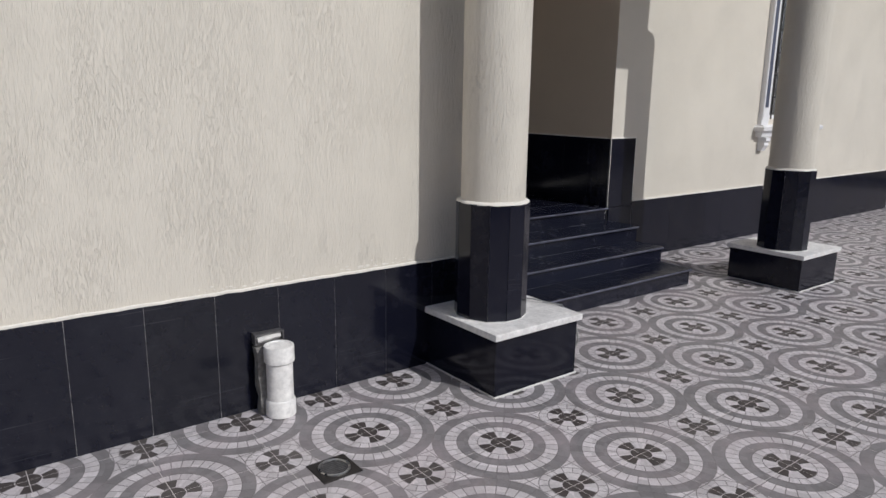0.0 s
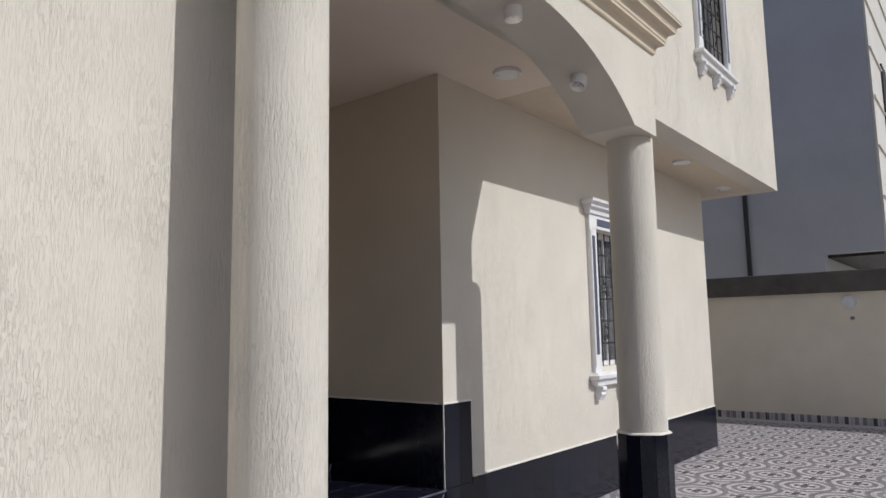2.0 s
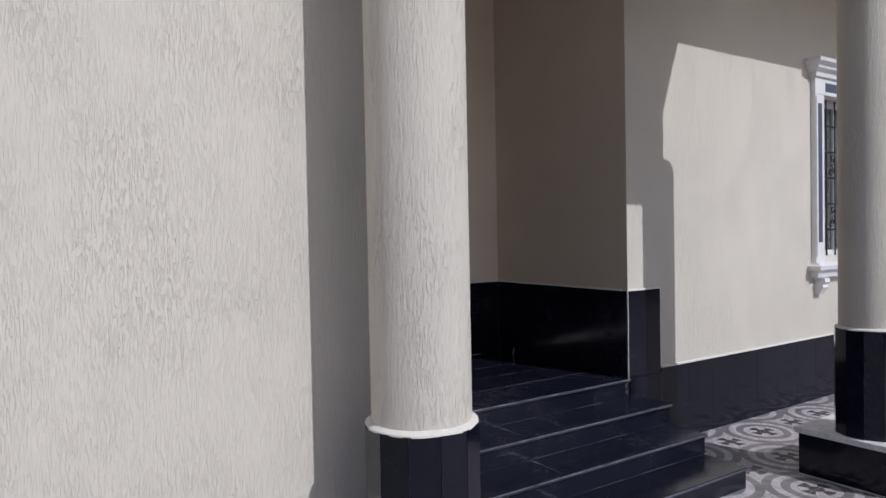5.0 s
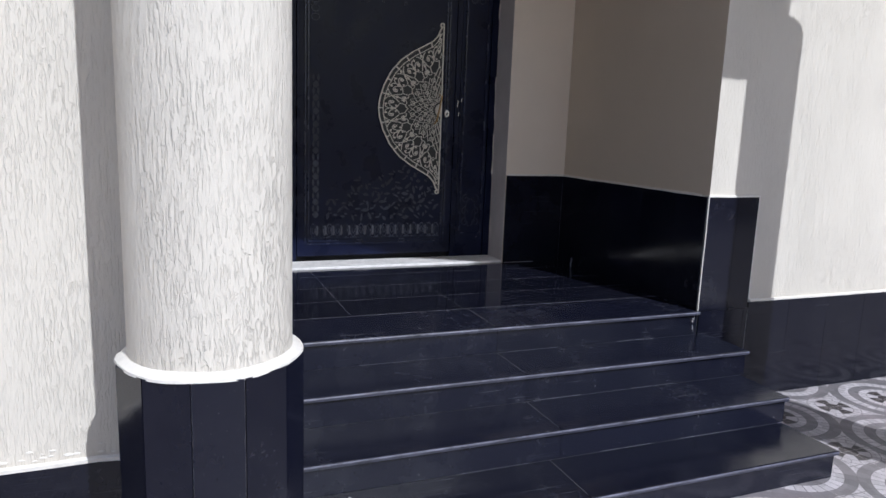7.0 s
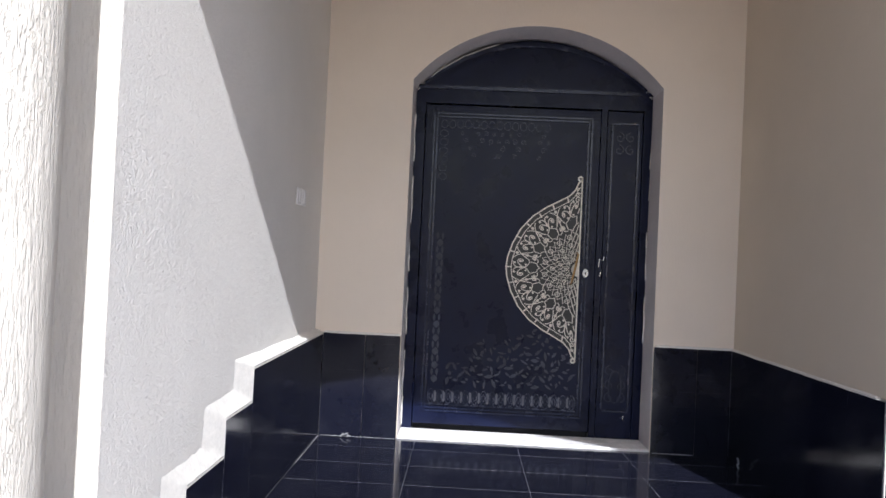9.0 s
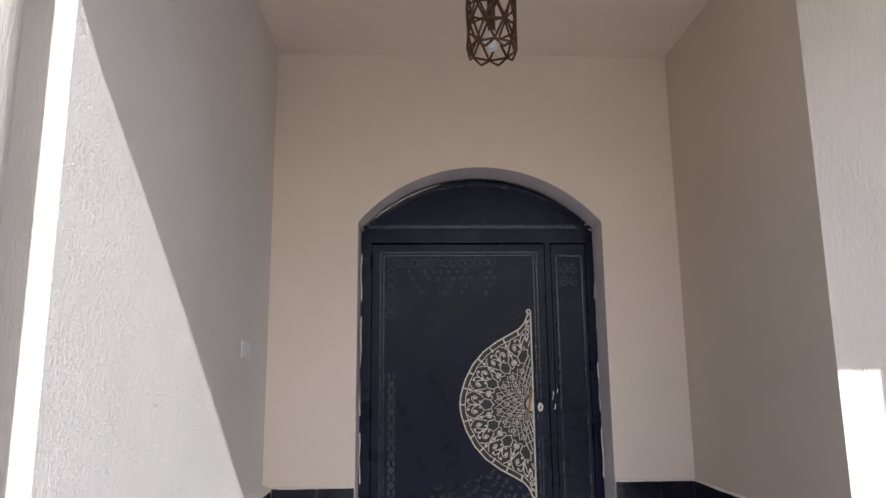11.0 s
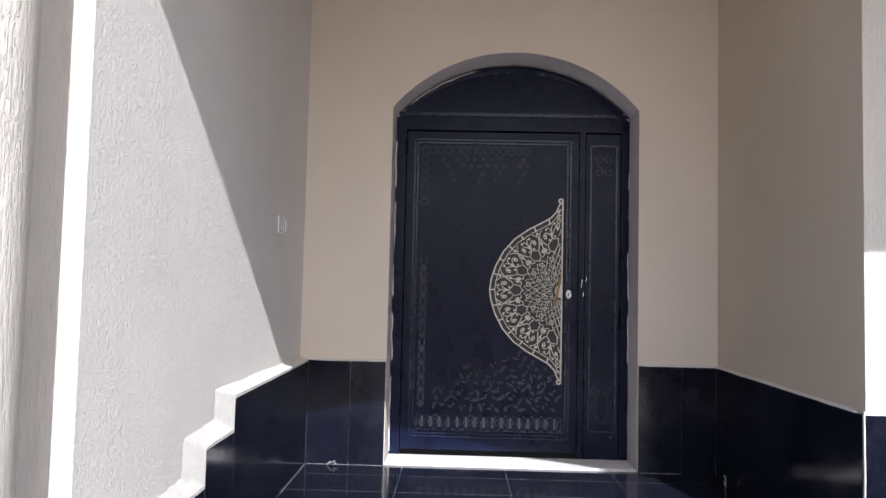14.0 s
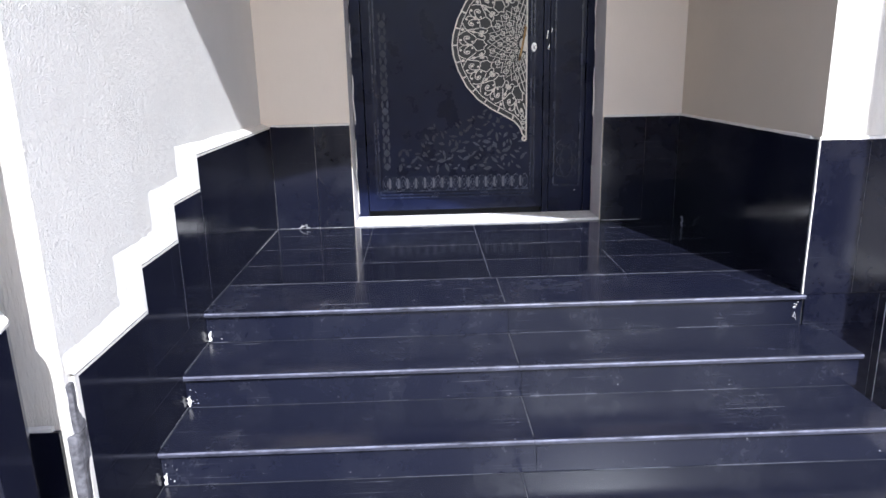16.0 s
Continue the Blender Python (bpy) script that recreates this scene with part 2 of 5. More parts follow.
CUT_DIM = plain_material("dim_cut_out", (0.040, 0.045, 0.064), 0.5, vary=0.5, scale=7)
GILT = plain_material("champagne_metal", (0.72, 0.67, 0.58), 0.45, 0.25, vary=0.12, scale=40)
ORN_BACK = plain_material("dark_olive_backing", (0.030, 0.028, 0.025), 0.5, vary=0.3, scale=14)
BRASS = plain_material("brass_handle", (0.45, 0.28, 0.12), 0.35, 0.9, vary=0.1)
STEEL = plain_material("brushed_steel", (0.55, 0.54, 0.53), 0.3, 0.95, vary=0.1)
WHITE = plain_material("white_painted_trim", (0.80, 0.79, 0.80), 0.55, vary=0.05, scale=12, relief=0.3)
INSET = plain_material("slate_grey_inset", (0.085, 0.095, 0.14), 0.5, vary=0.1)
GRATE = plain_material("dull_drain_steel", (0.16, 0.155, 0.16), 0.4, 0.6, vary=0.3, scale=30)
IRON = plain_material("black_wrought_iron", (0.03, 0.026, 0.025), 0.45, 0.3, vary=0.15)
CURTAIN = plain_material("pale_curtain", (0.45, 0.42, 0.41), 0.9, vary=0.2, scale=6)
BRONZE = plain_material("bronze_lantern_metal", (0.11, 0.065, 0.04), 0.4, 0.6, vary=0.2, scale=30)
PVC = plain_material("white_pvc", (0.83, 0.81, 0.79), 0.45, vary=0.16, scale=22, relief=0.35)
RAW = plain_material("raw_pale_mortar", (0.115, 0.11, 0.12), 0.9, vary=0.6, scale=30, relief=1.0, grain=90)
RUBBLE = plain_material("broken_mortar", (0.21, 0.20, 0.19), 0.9, vary=0.3, scale=40, relief=1.0, grain=90)
LAMPWHITE = plain_material("white_lamp_body", (0.78, 0.76, 0.75), 0.4, vary=0.03)
DIFFUSER = plain_material("opal_diffuser", (0.82, 0.80, 0.77), 0.3, vary=0.02)
CEMENT = plain_material("grey_cement_render", (0.43, 0.45, 0.52), 0.9, vary=0.07, scale=0.8, relief=0.2, grain=30)
PALE = plain_material("pale_cladding", (0.60, 0.58, 0.55), 0.7, vary=0.06, scale=1.0)
CONCRETE = plain_material("dark_concrete_coping", (0.105, 0.095, 0.088), 0.9, vary=0.25, scale=3, relief=0.6)
YARDWALL = plain_material("beige_yard_wall_paint", (0.82, 0.745, 0.61), 0.8, vary=0.05, scale=1.6, relief=0.2)
DARK = plain_material("dark_opening", (0.02, 0.02, 0.022), 0.6)
WIRE = plain_material("grey_cable", (0.36, 0.355, 0.35), 0.5, vary=0.2, scale=40)


def glass_material():
    g = Graph("tinted_window_glass")
    g.bsdf.inputs["Transmission Weight"].default_value = 0.85
    g.bsdf.inputs["IOR"].default_value = 1.45
    return g.done((0.35, 0.36, 0.38), 0.03)


GLASS = glass_material()


# ---- mesh helpers ----
def part(name, bm, material, parent=None, label="", smooth=False):
    """Links a bmesh as one mesh object under its thing."""
    bmesh.ops.recalc_face_normals(bm, faces=bm.faces[:])
    me = bpy.data.meshes.new(name)
    bm.to_mesh(me)
    bm.free()
    me.materials.append(material)
    if smooth:
        me.polygons.foreach_set("use_smooth", [True] * len(me.polygons))
        me.set_sharp_from_angle(angle=radians(40))
    ob = new(name, me)
    if parent is not None:
        ob.parent = parent
    if label:
        ob["label"] = label
    return ob


def box(bm, x0, x1, y0, y1, z0, z1, bevel=0.0):
    vs = [bm.verts.new(p) for p in ((x0, y0, z0), (x1, y0, z0), (x1, y1, z0), (x0, y1, z0), (x0, y0, z1), (x1, y0, z1), (x1, y1, z1), (x0, y1, z1))]
    fs = [bm.faces.new([vs[i] for i in q]) for q in ((0, 3, 2, 1), (4, 5, 6, 7), (0, 1, 5, 4), (1, 2, 6, 5), (2, 3, 7, 6), (3, 0, 4, 7))]
    if bevel:
        es = list({e for f in fs for e in f.edges})
        bmesh.ops.bevel(bm, geom=es, offset=bevel, segments=2, affect="EDGES", profile=0.5)
    return bm


def boxed(x0, x1, y0, y1, z0, z1, bevel=0.0):
    return box(bmesh.new(), x0, x1, y0, y1, z0, z1, bevel)


def prism(bm, outline, axis, lo, hi):
    """Extrudes a closed outline of pairs along an axis ('x', 'y' or 'z')."""
    def at(p, d):
        return {"x": (d, p[0], p[1]), "y": (p[0], d, p[1]), "z": (p[0], p[1], d)}[axis]
    a = [bm.verts.new(at(p, lo)) for p in outline]
    b = [bm.verts.new(at(p, hi)) for p in outline]
    bm.faces.new(a)
    bm.faces.new(b[::-1])
    for i in range(len(a)):
        j = (i + 1) % len(a)
        bm.faces.new((a[i], a[j], b[j], b[i]))
    return bm


def tube(bm, pts, r, sides=6, closed=False):
    """A round rod along a line of points."""
    pts = [Vector(p) for p in pts]
    n = len(pts)
    rings = []
    for i, p in enumerate(pts):
        d = (pts[(i + 1) % n] - pts[i - 1]) if closed else (pts[min(i + 1, n - 1)] - pts[max(i - 1, 0)])
        d.normalize()
        side = d.orthogonal() if abs(d.y) > 0.9 else d.cross(Vector((0, 1, 0)))
        side.normalize()
        up = d.cross(side)
        rings.append([bm.verts.new(p + (side * math.cos(q) + up * math.sin(q)) * r) for q in (2 * math.pi * k / sides for k in range(sides))])
    for i in range(n if closed else n - 1):
        A, B = rings[i], rings[(i + 1) % n]
        for k in range(sides):
            m = (k + 1) % sides
            bm.faces.new((A[k], A[m], B[m], B[k]))
    if not closed:
        bm.faces.new(rings[0][::-1])
        bm.faces.new(rings[-1])
    return bm


def lathe(bm, cx, cy, profile, sides=32, caps=True):
    """Turns a profile of (radius, z) about an upright axis."""
    rings = [[bm.verts.new((cx + r * math.cos(a), cy + r * math.sin(a), z)) for a in (2 * math.pi * (k + 0.5) / sides for k in range(sides))] for r, z in profile]
    for A, B in zip(rings, rings[1:]):
        for k in range(sides):
            m = (k + 1) % sides
            bm.faces.new((A[k], A[m], B[m], B[k]))
    if caps:
        bm.faces.new(rings[0][::-1])
        bm.faces.new(rings[-1])
    return bm


def wall_grid(bm, x0, x1, z0, z1, y0, y1, holes):
    """An upright wall along x with rectangular holes (x0, x1, z0, z1) right through it."""
    xs = sorted({x0, x1, *(h[0] for h in holes), *(h[1] for h in holes)})
    zs = sorted({z0, z1, *(h[2] for h in holes), *(h[3] for h in holes)})
    vert = {}

    def v(i, k, y):
        key = (i, k, y)
        if key not in vert:
            vert[key] = bm.verts.new((xs[i], y, zs[k]))
        return vert[key]

    def solid(i, k):
        if not (0 <= i < len(xs) - 1 and 0 <= k < len(zs) - 1):
            return False
        mx, mz = (xs[i] + xs[i + 1]) / 2, (zs[k] + zs[k + 1]) / 2
        return not any(h[0] < mx < h[1] and h[2] < mz < h[3] for h in holes)

    for i in range(len(xs) - 1):
        for k in range(len(zs) - 1):
            if not solid(i, k):
                continue
            for y in (y0, y1):
                bm.faces.new((v(i, k, y), v(i + 1, k, y), v(i + 1, k + 1, y), v(i, k + 1, y)))
            for di, dk, p, q in ((-1, 0, (i, k), (i, k + 1)), (1, 0, (i + 1, k), (i + 1, k + 1)), (0, -1, (i, k), (i + 1, k)), (0, 1, (i, k + 1), (i + 1, k + 1))):
                if not solid(i + di, k + dk):
                    bm.faces.new((v(*p, y0), v(*q, y0), v(*q, y1), v(*p, y1)))
    return bm


def structure(name, bm, material, label, smooth=False):
    return tagged(part(name, bm, material, None, "", smooth), label, name.split("_")[0], kind="structure")


def thing(name, label, category, group="", at=(0, 0, 0), kind=""):
    ob = new(name)
    ob.location = at
    ob.empty_display_size = 0.1
    return tagged(ob, label, category, group, kind)


def arc(cx, cz, r, a0, a1, n):
    return [(cx + r * math.cos(radians(a0 + (a1 - a0) * i / n)), cz + r * math.sin(radians(a0 + (a1 - a0) * i / n))) for i in range(n + 1)]


def arch_line(x0, x1, spring, apex, n=28):
    """Points of a segmental arch from x0 to x1."""
    half, rise = (x1 - x0) / 2, apex - spring
    r = (half * half + rise * rise) / (2 * rise)
    a = math.degrees(math.asin(half / r))
    return arc((x0 + x1) / 2, apex - r, r, 90 + a, 90 - a, n)

# ---- plan of the house ----
FACE = 0.02        # outer face of the street-side wall and of the storey above
PIER = 1.065       # face of the set-back ground-floor wall
WX = -0.055        # plaster face of the recess at its back, behind the proud dado
WX_FRONT = -0.010  # the same face at the outer corner
W = 2.445          # width of the porch recess
BACK = 2.546       # back wall of the recess
LEVEL = 0.536      # porch floor
RISE = LEVEL / 4
CEIL = 3.80
SOFFIT = CEIL
FACE2 = 0.19       # face of the upper storey beyond the portico
SPLIT = 3.30       # where the upper wall steps back
END = 8.78         # far end of the ground floor
END_UP = 9.69      # far end of the overhanging storey
ROOF = 9.85

# ---- ground and yard ----
structure("ground", boxed(-400, 400, -400, 400, -0.3, -0.05), SAND, "dusty sand ground around the walled yard")
yard = structure("yard_floor", boxed(-9.0, 12.2, -8.0, 10.0, -0.05, -0.0008), YARD, "mosaic-patterned ceramic tile yard floor, sunlit")
yard["category"] = "floor"

# ---- walls ----
bm = bmesh.new()
prism(bm, [(-9.0, FACE), (-0.018, FACE), (WX_FRONT, FACE + 0.008), (WX, BACK + 0.3), (-0.34, BACK + 0.3), (-0.34, 0.3), (-9.0, 0.3)], "z", -0.05, CEIL)
def lined(ob, lining, test):
    """Gives the faces that pass the test another material."""
    ob.data.materials.append(lining)
    for p in ob.data.polygons:
        if test(p):
            p.material_index = 1
    return ob


# recess side gets the grainy render with sunlight in its colour
lined(structure("wall_main", bm, STUCCO, "cream wall with dragged vertical stucco texture"), SANDED_LIT, lambda p: p.normal.x > 0.9)

door_arch = arch_line(0.472, 1.972, 2.700, 3.050)
bm = bmesh.new()
prism(bm, [(WX - 0.02, 0.0), (0.472, 0.0), *door_arch, (1.972, 0.0), (W, 0.0), (W, CEIL), (WX - 0.02, CEIL)], "y", BACK, BACK + 0.3)
lined(structure("wall_porch_back", bm, PLASTER, "smooth beige plaster wall with an arched door opening"), REVEAL, lambda p: abs(p.normal.y) < 0.5)

bm = bmesh.new()
prism(bm, [(W, PIER), (4.0, PIER), (4.0, PIER + 0.28), (W + 0.26, PIER + 0.28), (W + 0.26, BACK + 0.3), (W, BACK + 0.3)], "z", -0.05, CEIL)
wall_grid(bm, 4.0, END, -0.05, CEIL, PIER, PIER + 0.28, [(5.09, 6.03, 1.32, 2.78)])
box(bm, END - 0.28, END, PIER + 0.28, 10.0, -0.05, CEIL)
# recess side of this wall carries its shade in the base colour
lined(structure("wall_set_back", bm, STUCCO, "cream stucco wall set back under the upper storey"), SMOOTH_SHADED, lambda p: p.normal.x < -0.5 and p.center.x < 3)

bm = bmesh.new()
wall_grid(bm, -9.0, SPLIT, CEIL, ROOF, FACE, FACE + 0.28, [(1.51, 2.39, 4.98, 6.28)])
structure("wall_upper", bm, STUCCO_FAR, "cream stucco wall of the upper storey")
bm = bmesh.new()
wall_grid(bm, SPLIT, END_UP, CEIL, ROOF, FACE2, FACE2 + 0.28, [(6.35, 7.31, 5.02, 6.41)])
box(bm, END_UP - 0.28, END_UP, FACE2 + 0.28, 10.0, CEIL, ROOF)
structure("wall_upper_far", bm, STUCCO_FAR, "cream stucco wall of the overhanging upper storey")
structure("ceiling_soffit", boxed(SPLIT, END_UP - 0.28, FACE2 + 0.28, PIER, CEIL + 0.0005, CEIL + 0.2), MOULD, "beige painted soffit under the overhanging storey")
structure("ceiling_soffit_end", boxed(END, END_UP - 0.28, PIER, 9.7, CEIL + 0.0005, CEIL + 0.2), MOULD, "beige painted soffit at the house end")
bm = boxed(-0.25, SPLIT, FACE + 0.28, BACK + 0.3, CEIL + 0.0005, CEIL + 0.2)
structure("ceiling_porch", bm, PLASTER, "beige painted porch ceiling")
structure("ceiling_upper", boxed(-9.0, END_UP - 0.28, FACE2 + 0.28, 10.0, ROOF - 0.2, ROOF), MOULD, "flat roof slab of the house")
for nm, b in (("wall_house_back", (-9.0, END, 9.7, 10.0)), ("wall_house_side", (-9.0, -8.7, 0.3, 9.7))):
    structure(nm, boxed(*b, -0.05, ROOF - 0.2), STUCCO_FAR, "plain cream wall closing the house")
structure("floor_upper", boxed(SPLIT, END - 0.28, PIER + 0.28, 9.7, CEIL, CEIL + 0.2), MOULD, "floor slab between the storeys")

# ---- yard walls ----
for nm, b, lab in (("wall_yard_east", (12.2, 12.45, -8.25, 10.0), "beige painted yard wall in shade"),
                   ("wall_yard_south", (-9.0, 12.2, -8.25, -8.0), "beige painted yard wall"),
                   ("wall_yard_west", (-9.25, -9.0, -8.25, 10.0), "beige painted yard wall"),
                   ("wall_yard_north", (END, 12.2, 10.0, 10.25), "beige painted yard wall")):
    structure(nm, boxed(*b, -0.05, 2.30), YARDWALL, lab)
bm = boxed(12.12, 12.53, -8.3, 10.0, 2.30, 2.68, 0.02)
structure("trim_wall_coping", bm, CONCRETE, "dark grey rough concrete coping on the yard wall")


def skirting():
    sk = thing("skirting", "row of small patterned skirting tiles along the yard wall", "skirting", kind="structure")
    first = None
    for i in range(44):
        y = -8.0 + i * 0.40
        if first is None:
            me = part("tile", boxed(0, 0.012, 0.003, 0.397, 0, 0.13, 0.003), MOSAIC, sk)
            first = me
            me.location = (12.188, y, 0)
        else:
            o = new("tile", first.data)
            o.parent = sk
            o.location = (12.188, y, 0)


skirting()

# ---- porch: floor block, steps ----
NOSES = (0.162, 0.456, 0.748, 1.045)
RIGHTS = (2.48, 2.49, 2.515, W)


def porch_steps():
    st = thing("porch_steps", "black glazed tile steps with worn pale nosing edges", "steps", kind="structure")
    bm = bmesh.new()
    box(bm, 0.0, W, NOSES[3] + 0.03, BACK + 0.28, -0.04, LEVEL - 0.0015)
    for k in range(3):
        box(bm, 0.0, RIGHTS[k] - 0.02, NOSES[k] + 0.03, NOSES[k + 1] + 0.029, -0.04, RISE * (k + 1) - 0.0015)
    part("core", bm, JOINT, st)
    part("floor_bed", boxed(0.006, W - 0.004, 1.4045, BACK - 0.004, LEVEL - 0.0012, LEVEL - 0.0003), FLOORJOINT, st)
    for k in range(4):
        z, y0 = RISE * (k + 1), NOSES[k]
        y1 = NOSES[k + 1] + 0.0172 if k < 3 else y0 + 0.36
        cut = (1.20, 1.24, 1.229, 1.215)[k]
        for a, b in ((0.0045, cut - 0.001), (cut + 0.001, RIGHTS[k])):
            part("tread", boxed(a, b, y0, y1, z - 0.022, z, 0.004), STEP, st)
            part("nosing", tube(bmesh.new(), [(a, y0 + 0.0018, z - 0.008), (b, y0 + 0.0018, z - 0.008)], 0.0052, 8), NOSE, st, "pale worn step edge", True)
            part("nosing_face", boxed(a, b, y0 - 0.0012, y0 + 0.003, z - 0.0195, z - 0.0105), WORN, st, "rubbed grey step front")
        zb = RISE * k
        cut2 = cut + (0.01 if k else 0.35)
        for a, b in ((0.0045, cut2 - 0.001), (cut2 + 0.001, RIGHTS[k] - 0.004)):
            part("riser", boxed(a, b, y0 + 0.018, y0 + 0.03, zb, z - 0.022), STEP, st)
        if k:
            bm = bmesh.new()
            q = random.Random(40 + k)
            x = 0.02
            while x < RIGHTS[k] - 0.3:
                e = x + q.uniform(0.05, 0.35)
                r = q.choice((0.0004, 0.0007, 0.0012))
                tube(bm, [(x, y0 + 0.0175, zb + 0.0006), ((x + e) / 2, y0 + 0.0168, zb + 0.0006), (e, y0 + 0.0175, zb + 0.0006)], r, 5)
                x = e + q.uniform(0.0, 0.6)
            part("dust_line", bm, DUST, st, "pale dust in the joint at the riser foot")
        if k < 3:
            part("end_panel", boxed(RIGHTS[k] - 0.02, RIGHTS[k] - 0.008, y0 + 0.03, PIER - 0.014, zb, z - 0.022), STEP, st)
    for i, y in enumerate((0.470, 0.762, 1.06)):
        bm = bmesh.new()
        q = random.Random(70 + i)
        zf = RISE * (i + 1)
        smear = [(0.009 + q.uniform(0, 0.006), y + q.uniform(0.001, 0.004), zf + 0.004 + 0.011 * j) for j in range(6)]
        tube(bm, smear[:4], 0.0052, 6)
        tube(bm, [(smear[3][0], smear[3][1], smear[3][2]), (smear[4][0] + 0.006, y, smear[4][2])], 0.0032, 6)
        for j in range(9):
            spot = Vector((0.012 + abs(q.gauss(0, 0.022)), y + 0.003, zf + 0.005 + q.uniform(0, 0.075)))
            bmesh.ops.create_icosphere(bm, subdivisions=1, radius=q.uniform(0.0008, 0.0022), matrix=Matrix.Translation(spot))
        for v in bm.verts:
            v.co += Vector((noise.noise(v.co * 130), 0.4 * noise.noise(v.co * 120), noise.noise(v.co * 110))) * 0.005
        part("mortar_blob", bm, CAPPING, st, "white mortar left at the step end")
    # porch floor tiles in four courses
    rows = [(1.4065, 1.7100), (1.7130, 2.0180), (2.0210, 2.3240), (2.3270, BACK - 0.012)]
    for y0, y1 in rows:
        xs = [0.005, 0.585, 1.19, 1.81, W - 0.012]
        for a, b in zip(xs, xs[1:]):
            part("floor_tile", boxed(a + 0.0008, b - 0.0008, y0, y1 - 0.0005, LEVEL - 0.022, LEVEL, 0.0), FLOORTILE, st)
    return st


porch_steps()

# ---- black dado tiles ----


def dado(name, label, origin, along, out, runs, step=0.311, gap=0.0010):
    """Upright tiles on a wall. runs: (s0, s1, z0, z1) along the wall; out: unit vector off the wall."""
    d = thing(name, label, "dado", kind="structure")
    o, al, ou = Vector(origin), Vector(along), Vector(out)
    up = Vector((0, 0, 1))
    shared = {}
    for s0, s1, z0, z1 in runs:
        s = s0
        while s < s1 - 0.005:
            e = min(s + step, s1)
            key = (round(e - s, 4), round(z1 - z0, 4))
            m = Matrix((al, ou, up)).transposed().to_4x4()
            m.translation = o + al * s + up * z0
            if key not in shared:
                b = boxed(gap, e - s - gap, 0.0, 0.012, 0.0, z1 - z0)
                ob = part("tile", b, BLACK, d)
                shared[key] = ob.data
            else:
                ob = new("tile", shared[key])
                ob.parent = d
            ob.matrix_basis = m
            s = e
    return d


def grout_bed(name, label, *boxes):
    bm = bmesh.new()
    for b in boxes:
        box(bm, *b)
    return structure(name, bm, THIN, label)


dado("dado_main", "black glazed tile dado with thin pale joints", (-8.931, FACE - 0.003, 0), (1, 0, 0), (0, -1, 0), [(0, 8.90, 0.0, 0.60)], 0.307)
dado("dado_set_back", "black glazed tile dado with thin pale joints", (2.50, PIER - 0.003, 0), (1, 0, 0), (0, -1, 0), [(0.29, END - 2.488, 0.0, 0.565), (-0.056, 0.287, 0.0, 0.533)])
dado("dado_pier", "black glazed tile facing on the porch pier", (W - 0.01, PIER - 0.003, 0), (1, 0, 0), (0, -1, 0), [(0.0, 0.345, LEVEL, 1.16)], 0.2)
dado("dado_porch_east", "black glazed tile dado in deep shade", (W - 0.003, BACK, 0), (0, -1, 0), (-1, 0, 0), [(0.013, BACK - PIER, LEVEL, 1.16)], 0.305)
dado("dado_porch_back", "black glazed tile dado beside the door", (0, BACK - 0.003, 0), (1, 0, 0), (0, -1, 0), [(0.003, 0.470, LEVEL, 1.15), (1.975, W - 0.015, LEVEL, 1.16)], 0.255, 0.0015)
dado("dado_porch_west", "black glazed tile dado stepping up along the stairs", (-0.009, 0.075, 0), (0, 1, 0), (1, 0, 0),
     [(0.0, 0.099, 0.0, 0.268), (0.099, 0.412, 0.0, 0.268), (0.0, 0.099, 0.2695, 0.402), (0.099, 0.412, 0.2695, 0.402), (0.412, 0.70, 0.2695, 0.402),
      (0.0, 0.099, 0.4035, 0.72), (0.099, 0.412, 0.4035, 0.72), (0.412, 0.464, 0.4035, 0.72), (0.465, 0.709, 0.4035, 0.535), (0.709, 0.998, 0.4035, 0.535),
      (0.465, 0.709, 0.5365, 0.87), (0.709, 0.797, 0.5365, 0.87), (0.80, 1.015, 0.5365, 1.005), (1.015, 1.103, 0.5365, 1.005),
      (1.106, 1.277, 0.5365, 1.14), (1.277, 1.577, 0.5365, 1.14), (1.577, 1.885, 0.5365, 1.14), (1.885, 2.19, 0.5365, 1.14), (2.19, BACK - 0.09, 0.5365, 1.14)], 0.32, 0.0011)
dado("dado_end", "black glazed tile dado round the house corner", (END + 0.003, PIER, 0), (0, 1, 0), (1, 0, 0), [(0.0, 3.0, 0.0, 0.565)])
grout_bed("trim_dado_bed", "pale mortar bed behind the black tiles",
          (-8.967, -0.04, FACE - 0.0130, FACE, 0, 0.598), (2.46, END, PIER - 0.0130, PIER, 0, 0.53), (2.80, END, PIER - 0.0130, PIER, 0.53, 0.563),
          (W - 0.0130, W, PIER, BACK, LEVEL, 1.158), (W - 0.003, 2.77, PIER - 0.0130, PIER, 0.536, 1.158))



def ledge(bm, pts, t, h):
    """A rough plaster fillet: a wobbling bead along a line."""
    pts = [Vector(p) for p in pts]
    line = []
    for a, b in zip(pts, pts[1:]):
        n = max(2, int((b - a).length / 0.06))
        line += [a.lerp(b, i / n) for i in range(n)]
    line.append(pts[-1])
    out = [p + Vector((noise.noise(p * 9), noise.noise(p * 11 + Vector((3, 1, 7))), noise.noise(p * 13))) * t * 0.35 for p in line]
    return tube(bm, out, h, 6)


